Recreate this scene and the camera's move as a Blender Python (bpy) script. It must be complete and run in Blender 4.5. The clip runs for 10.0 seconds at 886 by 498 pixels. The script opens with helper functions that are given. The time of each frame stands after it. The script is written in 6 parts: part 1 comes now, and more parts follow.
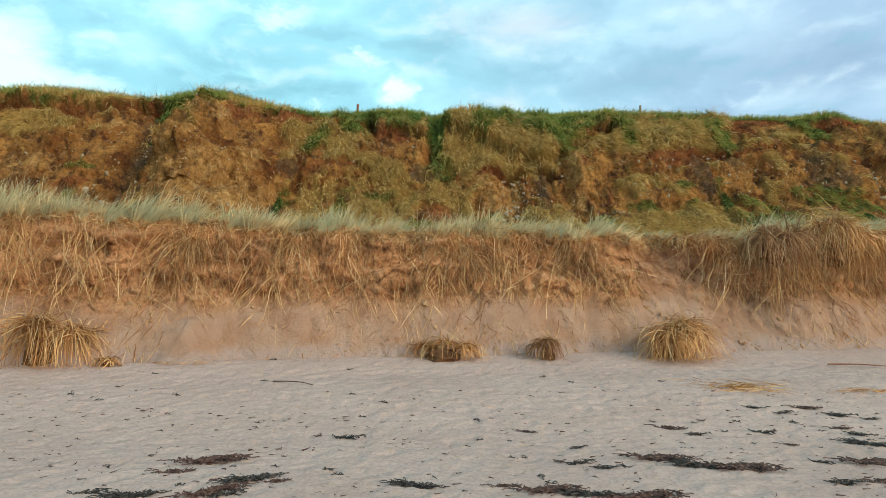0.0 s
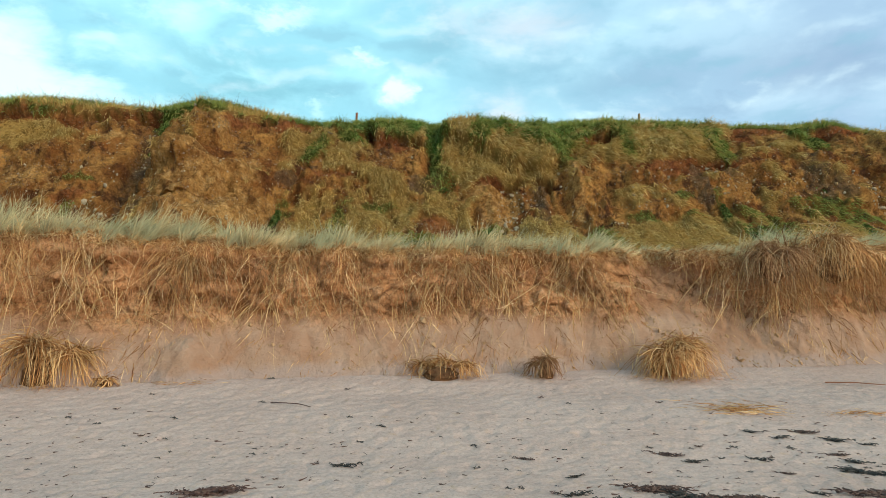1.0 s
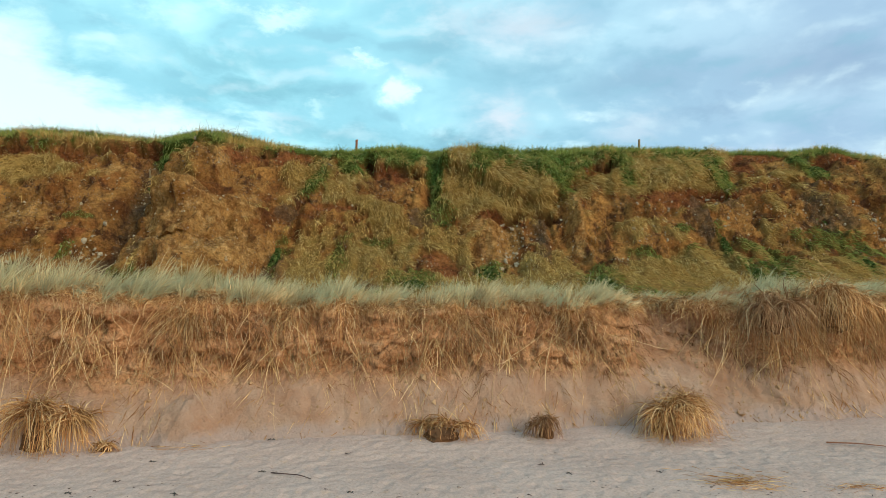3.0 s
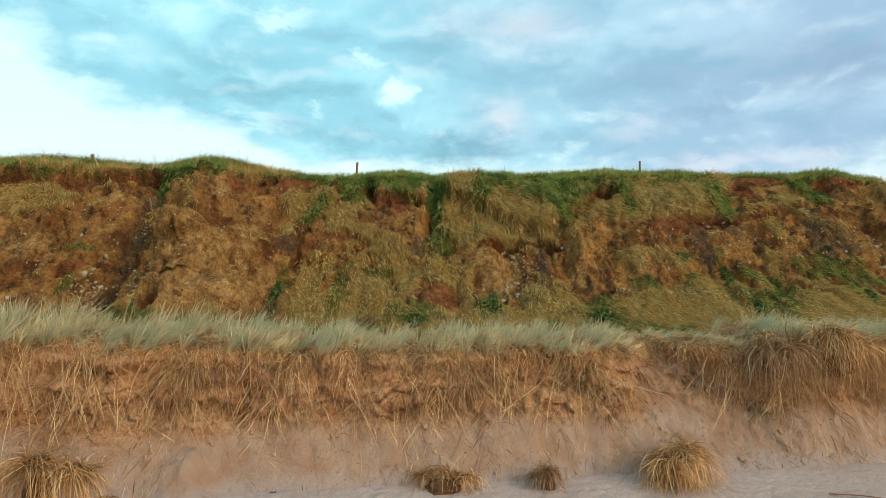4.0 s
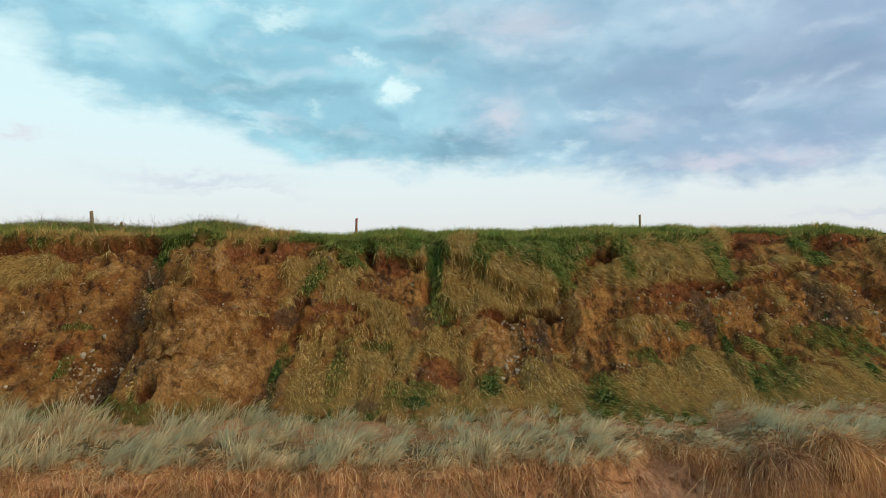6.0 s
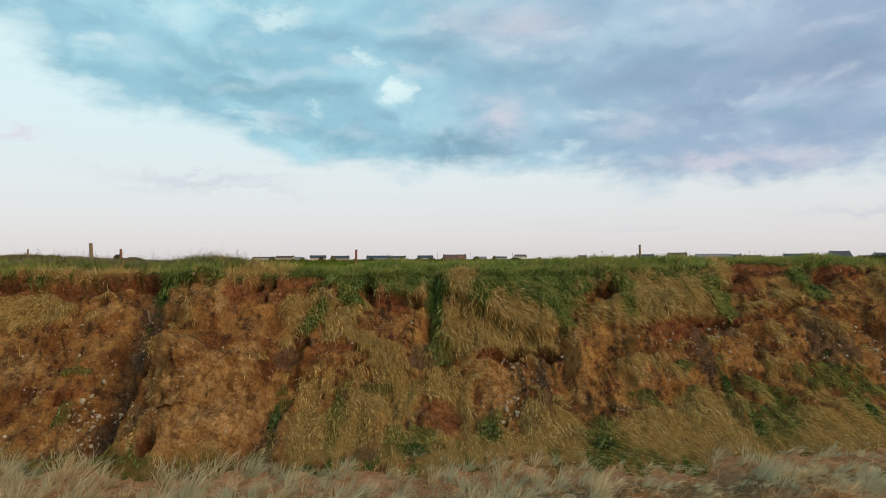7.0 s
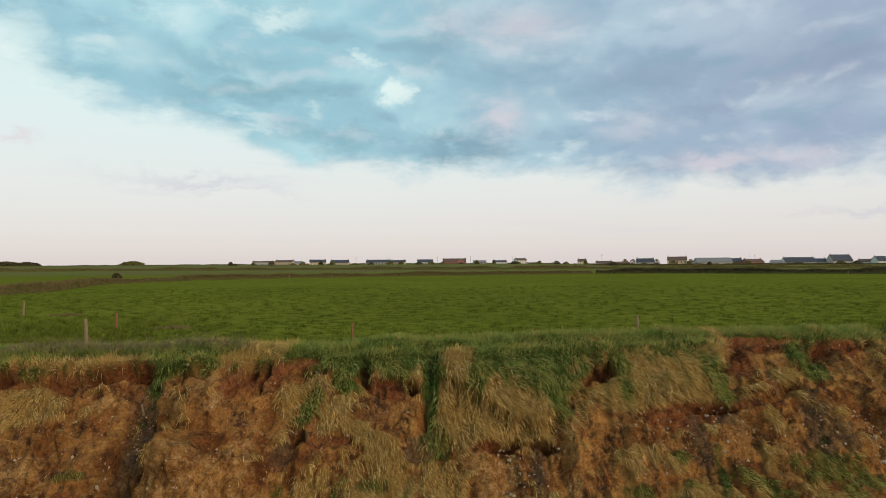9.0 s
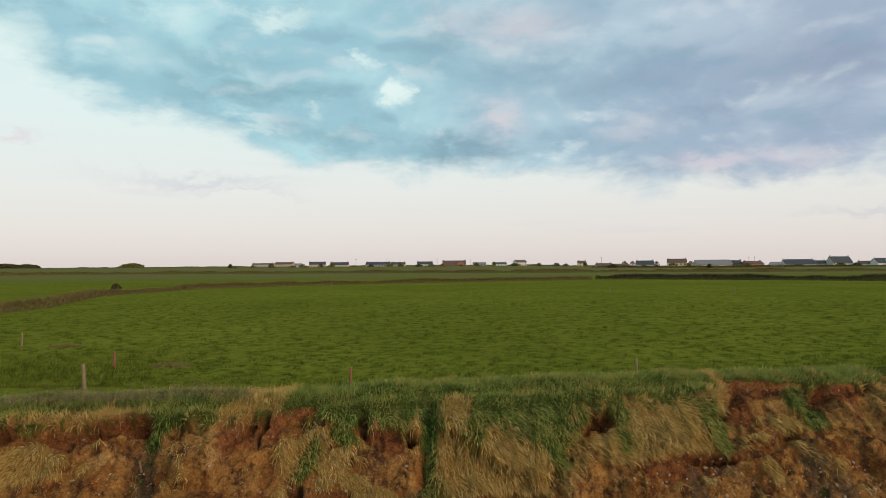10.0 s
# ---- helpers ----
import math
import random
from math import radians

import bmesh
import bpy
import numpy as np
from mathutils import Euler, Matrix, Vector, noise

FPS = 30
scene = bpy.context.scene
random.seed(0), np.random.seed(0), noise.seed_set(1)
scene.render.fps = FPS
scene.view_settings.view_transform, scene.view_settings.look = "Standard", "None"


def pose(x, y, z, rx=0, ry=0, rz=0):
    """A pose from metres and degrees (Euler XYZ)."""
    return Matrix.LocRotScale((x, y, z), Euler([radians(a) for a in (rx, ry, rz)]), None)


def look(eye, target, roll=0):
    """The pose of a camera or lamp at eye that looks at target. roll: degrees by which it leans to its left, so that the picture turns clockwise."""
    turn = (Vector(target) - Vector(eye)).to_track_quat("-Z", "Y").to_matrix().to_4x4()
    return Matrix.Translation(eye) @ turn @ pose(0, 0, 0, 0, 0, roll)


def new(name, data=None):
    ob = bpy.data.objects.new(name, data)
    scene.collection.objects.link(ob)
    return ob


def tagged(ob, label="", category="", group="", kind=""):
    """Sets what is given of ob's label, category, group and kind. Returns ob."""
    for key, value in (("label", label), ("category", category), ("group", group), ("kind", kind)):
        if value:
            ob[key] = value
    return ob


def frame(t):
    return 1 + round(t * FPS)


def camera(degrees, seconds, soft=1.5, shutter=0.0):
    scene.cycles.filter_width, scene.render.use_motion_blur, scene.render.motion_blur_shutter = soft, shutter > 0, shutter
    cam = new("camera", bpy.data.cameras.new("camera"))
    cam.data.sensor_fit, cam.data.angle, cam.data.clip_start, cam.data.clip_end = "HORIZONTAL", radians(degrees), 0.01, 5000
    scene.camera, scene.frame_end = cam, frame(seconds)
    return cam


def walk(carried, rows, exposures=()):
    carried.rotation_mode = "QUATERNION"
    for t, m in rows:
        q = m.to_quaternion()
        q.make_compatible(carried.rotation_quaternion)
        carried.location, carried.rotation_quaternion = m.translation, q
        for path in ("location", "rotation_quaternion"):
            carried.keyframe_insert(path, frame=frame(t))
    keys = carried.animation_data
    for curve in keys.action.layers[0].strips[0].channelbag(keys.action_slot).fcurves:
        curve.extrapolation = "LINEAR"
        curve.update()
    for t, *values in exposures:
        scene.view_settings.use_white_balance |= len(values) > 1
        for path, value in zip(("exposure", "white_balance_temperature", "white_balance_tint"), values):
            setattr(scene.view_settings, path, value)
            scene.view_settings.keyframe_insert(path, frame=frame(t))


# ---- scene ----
cam = camera(70.0, 10.0, 0.6)
METRES, EYE, TILT, LEAN, TURN = 11.0, 1.9, 1.5, 0.0, 0.0
ROWS = [
    (0.0, 0.0, 0.0, 0.0, -0.0, 0.0, 0.0),
    (0.5, 0.0018, 0.0002, 0.0143, -0.02, 0.01, 0.02),
    (1.0, 0.0031, -0.0003, 0.0306, -0.02, 0.05, 0.03),
    (1.5, 0.0035, -0.0006, 0.051, -0.02, 0.07, 0.04),
    (2.0, 0.0044, -0.0008, 0.0732, -0.02, 0.08, 0.05),
    (2.5, 0.0039, 0.0001, 0.0996, -0.02, 0.08, 0.07),
    (4.0, 0.0004, 0.0028, 0.2187, -0.02, 0.12, 0.13),
    (4.5, -0.0003, 0.0039, 0.2724, -0.02, 0.08, 0.16),
    (5.0, -0.0008, 0.0056, 0.3265, -0.03, 0.08, 0.18),
    (6.5, 0.0018, 0.008, 0.4945, -0.06, 0.02, 0.26),
    (7.0, 0.0019, 0.0101, 0.557, -0.06, 0.01, 0.28),
    (7.5, 0.0049, 0.0121, 0.6208, -0.06, 0.08, 0.32),
    (8.0, 0.0083, 0.0145, 0.6834, -0.06, 0.08, 0.36),
    (8.5, 0.0126, 0.0183, 0.7539, -0.06, 0.07, 0.39),
    (9.0, 0.017, 0.0214, 0.8326, -0.07, 0.11, 0.42),
    (9.5, 0.0206, 0.0233, 0.9152, -0.08, 0.12, 0.45),
    (10.0, 0.0231, 0.0257, 0.9987, -0.09, 0.14, 0.49),
]
walk(cam, [(t, pose(0, 0, EYE, TILT, LEAN, TURN) @ pose(METRES * x, METRES * y, METRES * z, 90 + pitch, roll, yaw)) for t, x, y, z, yaw, pitch, roll in ROWS],
     exposures=[(0.0, 0.56, 6080, -5), (2.5, 0.48, 6030, -6), (4.5, 0.33, 6080, -3), (6.5, 0.04, 6300, 6), (8.0, 0.0, 6550, 9), (10.0, 0.03, 6800, 9)])

# ---- world, sun and sky ----

def vmath(nt, op, a, b=None):
    n = nt.nodes.new("ShaderNodeMath")
    n.operation = op
    for i, v in enumerate((a, b)):
        if v is None:
            continue
        if isinstance(v, (int, float)):
            n.inputs[i].default_value = v
        else:
            nt.links.new(v, n.inputs[i])
    return n.outputs[0]


def mixc(nt, fac, a, b, mode="MIX"):
    n = nt.nodes.new("ShaderNodeMix")
    n.data_type, n.blend_type = "RGBA", mode
    for sock, v in ((n.inputs[0], fac), (n.inputs[6], a), (n.inputs[7], b)):
        if isinstance(v, (int, float)):
            sock.default_value = v
        elif isinstance(v, tuple):
            sock.default_value = (*v, 1.0)
        else:
            nt.links.new(v, sock)
    return n.outputs[2]


def ramp(nt, fac, stops, smooth=False):
    n = nt.nodes.new("ShaderNodeValToRGB")
    el = n.color_ramp.elements
    while len(el) < len(stops):
        el.new(0.5)
    for e, (p, c) in zip(el, stops):
        e.position = p
        e.color = (*c, 1.0) if isinstance(c, tuple) else (c, c, c, 1.0)
    if smooth:
        n.color_ramp.interpolation = "EASE"
    nt.links.new(fac, n.inputs[0])
    return n.outputs[0]


def noise_tex(nt, vec, scale, detail=6.0, rough=0.6, distort=0.0, colour=False):
    n = nt.nodes.new("ShaderNodeTexNoise")
    n.inputs["Scale"].default_value, n.inputs["Detail"].default_value = scale, detail
    n.inputs["Roughness"].default_value, n.inputs["Distortion"].default_value = rough, distort
    if vec is not None:
        nt.links.new(vec, n.inputs["Vector"])
    return n.outputs["Color" if colour else "Fac"]


def combine(nt, x, y, z=0.0):
    n = nt.nodes.new("ShaderNodeCombineXYZ")
    for s, v in zip(n.inputs, (x, y, z)):
        if isinstance(v, (int, float)):
            s.default_value = v
        else:
            nt.links.new(v, s)
    return n.outputs[0]


SUN_AZ, SUN_EL = radians(132), radians(24)   # clockwise from straight inland
world = bpy.data.worlds.new("sky")
scene.world = world
world.use_nodes = True
wt = world.node_tree
wt.nodes.clear()
tc = wt.nodes.new("ShaderNodeTexCoord")
sep = wt.nodes.new("ShaderNodeSeparateXYZ")
wt.links.new(tc.outputs["Generated"], sep.inputs[0])
dx, dy, dz = sep.outputs
az = vmath(wt, "ARCTAN2", dx, dy)
el = vmath(wt, "ARCSINE", dz)

sky = wt.nodes.new("ShaderNodeTexSky")
sky.sky_type, sky.sun_disc = "NISHITA", False
sky.sun_elevation, sky.sun_rotation = SUN_EL, SUN_AZ
sky.air_density, sky.dust_density, sky.ozone_density = 1.0, 1.5, 1.0
wt.links.new(tc.outputs["Generated"], sky.inputs[0])
nishita = mixc(wt, 1.0, sky.outputs[0], (0.12, 0.12, 0.12), "MULTIPLY")

# clear pale band over the horizon, white cyan above it
elr = vmath(wt, "DIVIDE", el, 0.5)
clear = ramp(wt, elr, [(0.0, (0.77, 0.70, 0.71)), (0.10, (0.83, 0.79, 0.79)), (0.24, (0.85, 0.88, 0.88)), (0.45, (0.80, 0.95, 0.96)), (1.0, (0.66, 0.90, 0.95))])
clear = mixc(wt, 0.10, clear, nishita)


def warped(lift, seed):
    """The cloud field, gently folded by a slower one; lift moves it up the sky."""
    v = combine(wt, az, vmath(wt, "MULTIPLY", vmath(wt, "ADD", el, lift), 1.9), seed)
    fold = noise_tex(wt, v, 4.0, 3, 0.5, 0.0, True)
    n = wt.nodes.new("ShaderNodeVectorMath")
    n.operation = "MULTIPLY_ADD"
    wt.links.new(fold, n.inputs[0])
    n.inputs[1].default_value = (0.09, 0.09, 0.0)
    wt.links.new(v, n.inputs[2])
    return n.outputs[0]


wv, wl = warped(0.0, 0.0), warped(0.016, 0.0)
big = noise_tex(wt, wv, 3.2, 4, 0.45)
mid = noise_tex(wt, wv, 6.5, 5, 0.48)
midup = noise_tex(wt, wl, 6.5, 5, 0.48)
fine = noise_tex(wt, wv, 24.0, 5, 0.6)
torn = wt.nodes.new("ShaderNodeSeparateColor")
wt.links.new(noise_tex(wt, wv, 13.0, 6, 0.62, 0.0, True), torn.inputs[0])
raz = vmath(wt, "ADD", az, vmath(wt, "MULTIPLY", vmath(wt, "SUBTRACT", torn.outputs[0], 0.5), 0.15))
rel = vmath(wt, "ADD", el, vmath(wt, "MULTIPLY", vmath(wt, "SUBTRACT", torn.outputs[1], 0.5), 0.10))


def billows(spots):
    """Torn soft spots of the cloud deck: bearing, elevation, half width, half height, strength."""
    total = None
    for ga, ge, gw, gh, k in spots:
        du = vmath(wt, "DIVIDE", vmath(wt, "SUBTRACT", raz, ga), gw)
        dv = vmath(wt, "DIVIDE", vmath(wt, "SUBTRACT", rel, ge), gh)
        d2 = vmath(wt, "ADD", vmath(wt, "MULTIPLY", du, du), vmath(wt, "MULTIPLY", dv, dv))
        g = vmath(wt, "MULTIPLY", vmath(wt, "POWER", 2.718, vmath(wt, "MULTIPLY", d2, -1.0)), k)
        total = g if total is None else vmath(wt, "MAXIMUM", total, g)
    return total


GAPS = [(-0.066, 0.274, 0.03, 0.023, 1.0), (-0.128, 0.317, 0.034, 0.012, 0.7), (-0.265, 0.366, 0.078, 0.022, 0.8), (-0.481, 0.307, 0.079, 0.032, 0.5), (-0.515, 0.244, 0.062, 0.017, 0.6), (0.199, 0.18, 0.03, 0.025, 0.53), (0.254, 0.227, 0.029, 0.016, 0.43), (0.464, 0.249, 0.021, 0.014, 0.37), (0.562, 0.19, 0.041, 0.018, 0.43), (0.439, 0.19, 0.04, 0.015, 0.25), (-0.298, 0.214, 0.06, 0.015, 0.5), (-0.189, 0.241, 0.021, 0.016, 0.5), (-0.057, 0.224, 0.02, 0.012, 0.4), (-0.593, 0.295, 0.067, 0.044, 0.8), (-0.408, 0.353, 0.066, 0.025, 0.5), (0.606, 0.153, 0.037, 0.016, 0.31), (-0.393, 0.273, 0.041, 0.013, 0.35)]
PINKS = [(0.121, 0.36, 0.08, 0.03, 0.55), (0.09, 0.231, 0.041, 0.027, 0.7), (0.409, 0.146, 0.057, 0.016, 0.7), (0.503, 0.151, 0.055, 0.017, 0.5), (0.023, 0.37, 0.039, 0.027, 0.35), (-0.599, 0.174, 0.032, 0.007, 0.6), (-0.248, 0.217, 0.035, 0.012, 0.3), (0.3, 0.202, 0.051, 0.017, 0.3)]
SHADES = [(-0.29, 0.263, 0.128, 0.021, 0.75), (0.032, 0.184, 0.107, 0.02, 0.9), (-0.163, 0.2, 0.097, 0.018, 0.6), (-0.346, 0.305, 0.076, 0.017, 0.5), (0.3, 0.274, 0.119, 0.029, 0.5), (0.536, 0.27, 0.107, 0.046, 0.6), (0.308, 0.144, 0.051, 0.014, 0.5), (0.147, 0.3, 0.106, 0.023, 0.4), (-0.012, 0.335, 0.054, 0.036, 0.5), (-0.535, 0.27, 0.046, 0.012, 0.4), (0.394, 0.227, 0.058, 0.015, 0.4)]
tone = vmath(wt, "ADD", vmath(wt, "MULTIPLY", big, 0.5), vmath(wt, "MULTIPLY", mid, 0.5))
east = ramp(wt, vmath(wt, "ADD", vmath(wt, "MULTIPLY", az, 0.6), 0.5), [(0.35, 0.0), (0.85, 1.0)], True)
body = mixc(wt, east, (0.34, 0.60, 0.72), (0.36, 0.46, 0.62))
body = mixc(wt, ramp(wt, tone, [(0.43, 0.0), (0.66, 0.9)], True), body, mixc(wt, east, (0.52, 0.82, 0.90), (0.49, 0.60, 0.74)))
body = mixc(wt, billows(SHADES), body, mixc(wt, east, (0.22, 0.42, 0.52), (0.26, 0.33, 0.48)))
# tops of the billows catch a little pink, their bases are duller
lit = vmath(wt, "ADD", vmath(wt, "MULTIPLY", vmath(wt, "SUBTRACT", mid, midup), 2.8), 0.5)
body = mixc(wt, ramp(wt, lit, [(0.54, 0.0), (0.95, 0.4)], True), body, (0.66, 0.74, 0.82))
body = mixc(wt, ramp(wt, lit, [(0.05, 0.45), (0.46, 0.0)], True), body, (0.25, 0.42, 0.54))
# lower rim of the deck falls from the south-west and lies near 9 degrees inland
rim = wt.nodes.new("ShaderNodeFloatCurve")
pts = [(0.0, 0.30), (0.36, 0.42), (0.395, 0.32), (0.42, 0.235), (0.445, 0.205), (0.465, 0.170), (0.50, 0.150), (0.53, 0.152), (0.56, 0.122), (0.60, 0.135), (0.64, 0.19), (0.7, 0.24), (1.0, 0.30)]
curve = rim.mapping.curves[0]
while len(curve.points) < len(pts):
    curve.points.new(0.5, 0.5)
for p, (a, b) in zip(curve.points, pts):
    p.location = (a, b)
rim.mapping.update()
wt.links.new(vmath(wt, "ADD", vmath(wt, "DIVIDE", az, 2 * math.pi), 0.5), rim.inputs["Value"])
wob = vmath(wt, "ADD", vmath(wt, "MULTIPLY", vmath(wt, "SUBTRACT", mid, 0.5), 0.12), vmath(wt, "MULTIPLY", vmath(wt, "SUBTRACT", fine, 0.5), 0.05))
over = vmath(wt, "ADD", vmath(wt, "SUBTRACT", el, rim.outputs[0]), wob)
deck = ramp(wt, vmath(wt, "ADD", vmath(wt, "MULTIPLY", over, 20.0), 0.45), [(0.0, 0.0), (1.0, 1.0)], True)
# thin streaks low in the clear band
streak = noise_tex(wt, combine(wt, az, vmath(wt, "MULTIPLY", el, 9.0), 1.3), 3.0, 5, 0.5)
clear = mixc(wt, ramp(wt, streak, [(0.62, 0.0), (0.75, 0.3)]), clear, (0.66, 0.68, 0.78))
clear = mixc(wt, billows([(-0.365, 0.135, 0.11, 0.009, 0.5), (0.59, 0.068, 0.06, 0.006, 0.5), (-0.30, 0.122, 0.07, 0.005, 0.35)]), clear, (0.60, 0.62, 0.72))
upper = mixc(wt, deck, clear, body)
upper = mixc(wt, billows(PINKS), upper, (0.76, 0.70, 0.77))
gaps = vmath(wt, "ADD", billows(GAPS), vmath(wt, "MULTIPLY", vmath(wt, "SUBTRACT", mid, 0.62), 0.9))
upper = mixc(wt, ramp(wt, gaps, [(0.05, 0.0), (0.9, 0.85)], True), upper, mixc(wt, east, (0.82, 0.98, 0.98), (0.86, 0.95, 0.98)))
# below the horizon the world is dull ground
ground_col = (0.10, 0.09, 0.07)
low = ramp(wt, vmath(wt, "ADD", vmath(wt, "MULTIPLY", el, 60.0), 0.9), [(0.0, 0.0), (1.0, 1.0)])
col = mixc(wt, low, ground_col, upper)
bg = wt.nodes.new("ShaderNodeBackground")
bg.inputs["Strength"].default_value = 0.95
wt.links.new(col, bg.inputs[0])
wo = wt.nodes.new("ShaderNodeOutputWorld")
wt.links.new(bg.outputs[0], wo.inputs[0])

sun = new("sun", bpy.data.lights.new("sun", "SUN"))
sun.data.energy, sun.data.angle, sun.data.color = 2.2, radians(36), (1.0, 0.82, 0.60)
toward = Vector((math.sin(SUN_AZ) * math.cos(SUN_EL), math.cos(SUN_AZ) * math.cos(SUN_EL), math.sin(SUN_EL)))
sun.matrix_world = look(toward * 200, (0, 0, 0))


# ---- materials ----
def material(name, rough=0.85, spec=0.25):
    m = bpy.data.materials.new(name)
    m.use_nodes = True
    nt = m.node_tree
    b = nt.nodes["Principled BSDF"]
    b.inputs["Roughness"].default_value = rough
    b.inputs["Specular IOR Level"].default_value = spec
    return m, nt, b


def place(nt, sx=1.0, sy=1.0, sz=1.0, kind="Object"):
    t = nt.nodes.new("ShaderNodeTexCoord")
    mp = nt.nodes.new("ShaderNodeMapping")
    mp.inputs["Scale"].default_value = (sx, sy, sz)
    nt.links.new(t.outputs[kind], mp.inputs[0])
    return mp.outputs[0]


def bump(nt, b, height, strength, dist):
    n = nt.nodes.new("ShaderNodeBump")
    n.inputs["Strength"].default_value, n.inputs["Distance"].default_value = strength, dist
    nt.links.new(height, n.inputs["Height"])
    nt.links.new(n.outputs[0], b.inputs["Normal"])


def attr(nt, name, out="Fac"):
    n = nt.nodes.new("ShaderNodeAttribute")
    n.attribute_name = name
    return n.outputs[out]


def channels(nt, name):
    s = nt.nodes.new("ShaderNodeSeparateColor")
    nt.links.new(attr(nt, name, "Color"), s.inputs[0])
    return s.outputs


def plain(name, c, c2=None, rough=0.8, scale=8.0, bumpy=0.0, spec=0.25):
    m, nt, b = material(name, rough, spec)
    v = place(nt)
    f = noise_tex(nt, v, scale, 8, 0.65)
    nt.links.new(ramp(nt, f, [(0.3, c), (0.7, c2 or tuple(k * 0.7 for k in c))]), b.inputs["Base Color"])
    if bumpy:
        bump(nt, b, noise_tex(nt, v, scale * 4, 6), 0.6, bumpy)
    return m


def sand_material():
    m, nt, b = material("beach_sand", 1.0, 0.0)
    v = place(nt)
    c = ramp(nt, noise_tex(nt, v, 0.55, 5, 0.6), [(0.30, (0.425, 0.290, 0.242)), (0.70, (0.495, 0.354, 0.302))])
    c = mixc(nt, ramp(nt, noise_tex(nt, v, 2.3, 6, 0.65), [(0.42, 0.0), (0.75, 0.6)]), c, (0.405, 0.296, 0.262))
    c = mixc(nt, ramp(nt, noise_tex(nt, v, 6.0, 5, 0.6), [(0.58, 0.0), (0.74, 0.55)]), c, (0.46, 0.30, 0.20))
    c = mixc(nt, 1.0, c, ramp(nt, noise_tex(nt, v, 22, 6, 0.75), [(0.35, 0.80), (0.5, 1.0), (0.65, 1.12)]), "MULTIPLY")
    bits = nt.nodes.new("ShaderNodeTexVoronoi")
    bits.inputs["Scale"].default_value = 17.0
    nt.links.new(place(nt, 0.55, 1.0, 1.0), bits.inputs["Vector"])
    dark = vmath(nt, "MULTIPLY", ramp(nt, bits.outputs["Distance"], [(0.10, 1.0), (0.17, 0.0)]), ramp(nt, noise_tex(nt, v, 1.3, 4, 0.7), [(0.50, 0.0), (0.62, 0.8)]))
    c = mixc(nt, dark, c, (0.11, 0.06, 0.04))
    nt.links.new(c, b.inputs["Base Color"])
    tread = nt.nodes.new("ShaderNodeTexVoronoi")
    tread.feature, tread.inputs["Scale"].default_value = "SMOOTH_F1", 6.5
    nt.links.new(place(nt, 0.8, 1.0, 1.0), tread.inputs["Vector"])
    h = vmath(nt, "ADD", vmath(nt, "MULTIPLY", tread.outputs["Distance"], 0.7), vmath(nt, "MULTIPLY", noise_tex(nt, v, 14, 6, 0.6), 0.6))
    h = vmath(nt, "ADD", h, vmath(nt, "MULTIPLY", noise_tex(nt, v, 90, 4, 0.7), 0.12))
    bump(nt, b, h, 0.75, 0.05)
    return m


def dune_material():
    m, nt, b = material("dune_sand", 1.0, 0.0)
    v = place(nt)
    r, g, bl = channels(nt, "mask")[:3]   # r: dry loose sand, g: rooty dark soil and darker slump furrows, bl: old turf
    bed = noise_tex(nt, place(nt, 0.8, 0.8, 3.0), 1.8, 8, 0.7, 0.4)
    c = ramp(nt, bed, [(0.30, (0.36, 0.15, 0.062)), (0.50, (0.58, 0.29, 0.14)), (0.70, (0.68, 0.41, 0.24))])
    c = mixc(nt, ramp(nt, noise_tex(nt, v, 3.0, 8, 0.7), [(0.40, 0.0), (0.75, 0.6)]), c, (0.43, 0.18, 0.08))
    foot = nt.nodes.new("ShaderNodeSeparateXYZ")
    nt.links.new(v, foot.inputs[0])
    blown = vmath(nt, "ADD", vmath(nt, "MULTIPLY", foot.outputs[2], 2.2), vmath(nt, "MULTIPLY", vmath(nt, "SUBTRACT", noise_tex(nt, v, 1.4, 5, 0.6), 0.5), 1.6))
    dry = ramp(nt, noise_tex(nt, v, 1.6, 6, 0.6), [(0.3, (0.42, 0.225, 0.14)), (0.7, (0.53, 0.345, 0.25))])
    dry = mixc(nt, ramp(nt, blown, [(0.45, 1.0), (1.0, 0.0)], True), dry, (0.475, 0.325, 0.27))
    c = mixc(nt, r, c, dry)
    c = mixc(nt, vmath(nt, "MULTIPLY", g, 0.6), c, (0.26, 0.105, 0.045))
    c = mixc(nt, bl, c, (0.16, 0.12, 0.06))
    crumb = mixc(nt, 1.0, c, ramp(nt, noise_tex(nt, place(nt, 1.6, 1.6, 0.8), 13, 7, 0.75), [(0.34, 0.50), (0.5, 1.0), (0.66, 1.3)]), "MULTIPLY")
    c = mixc(nt, r, crumb, c)
    nt.links.new(c, b.inputs["Base Color"])
    h = vmath(nt, "ADD", noise_tex(nt, v, 5, 9, 0.7), vmath(nt, "MULTIPLY", noise_tex(nt, v, 30, 5, 0.75), 0.3))
    bump(nt, b, h, 1.0, 0.14)
    return m


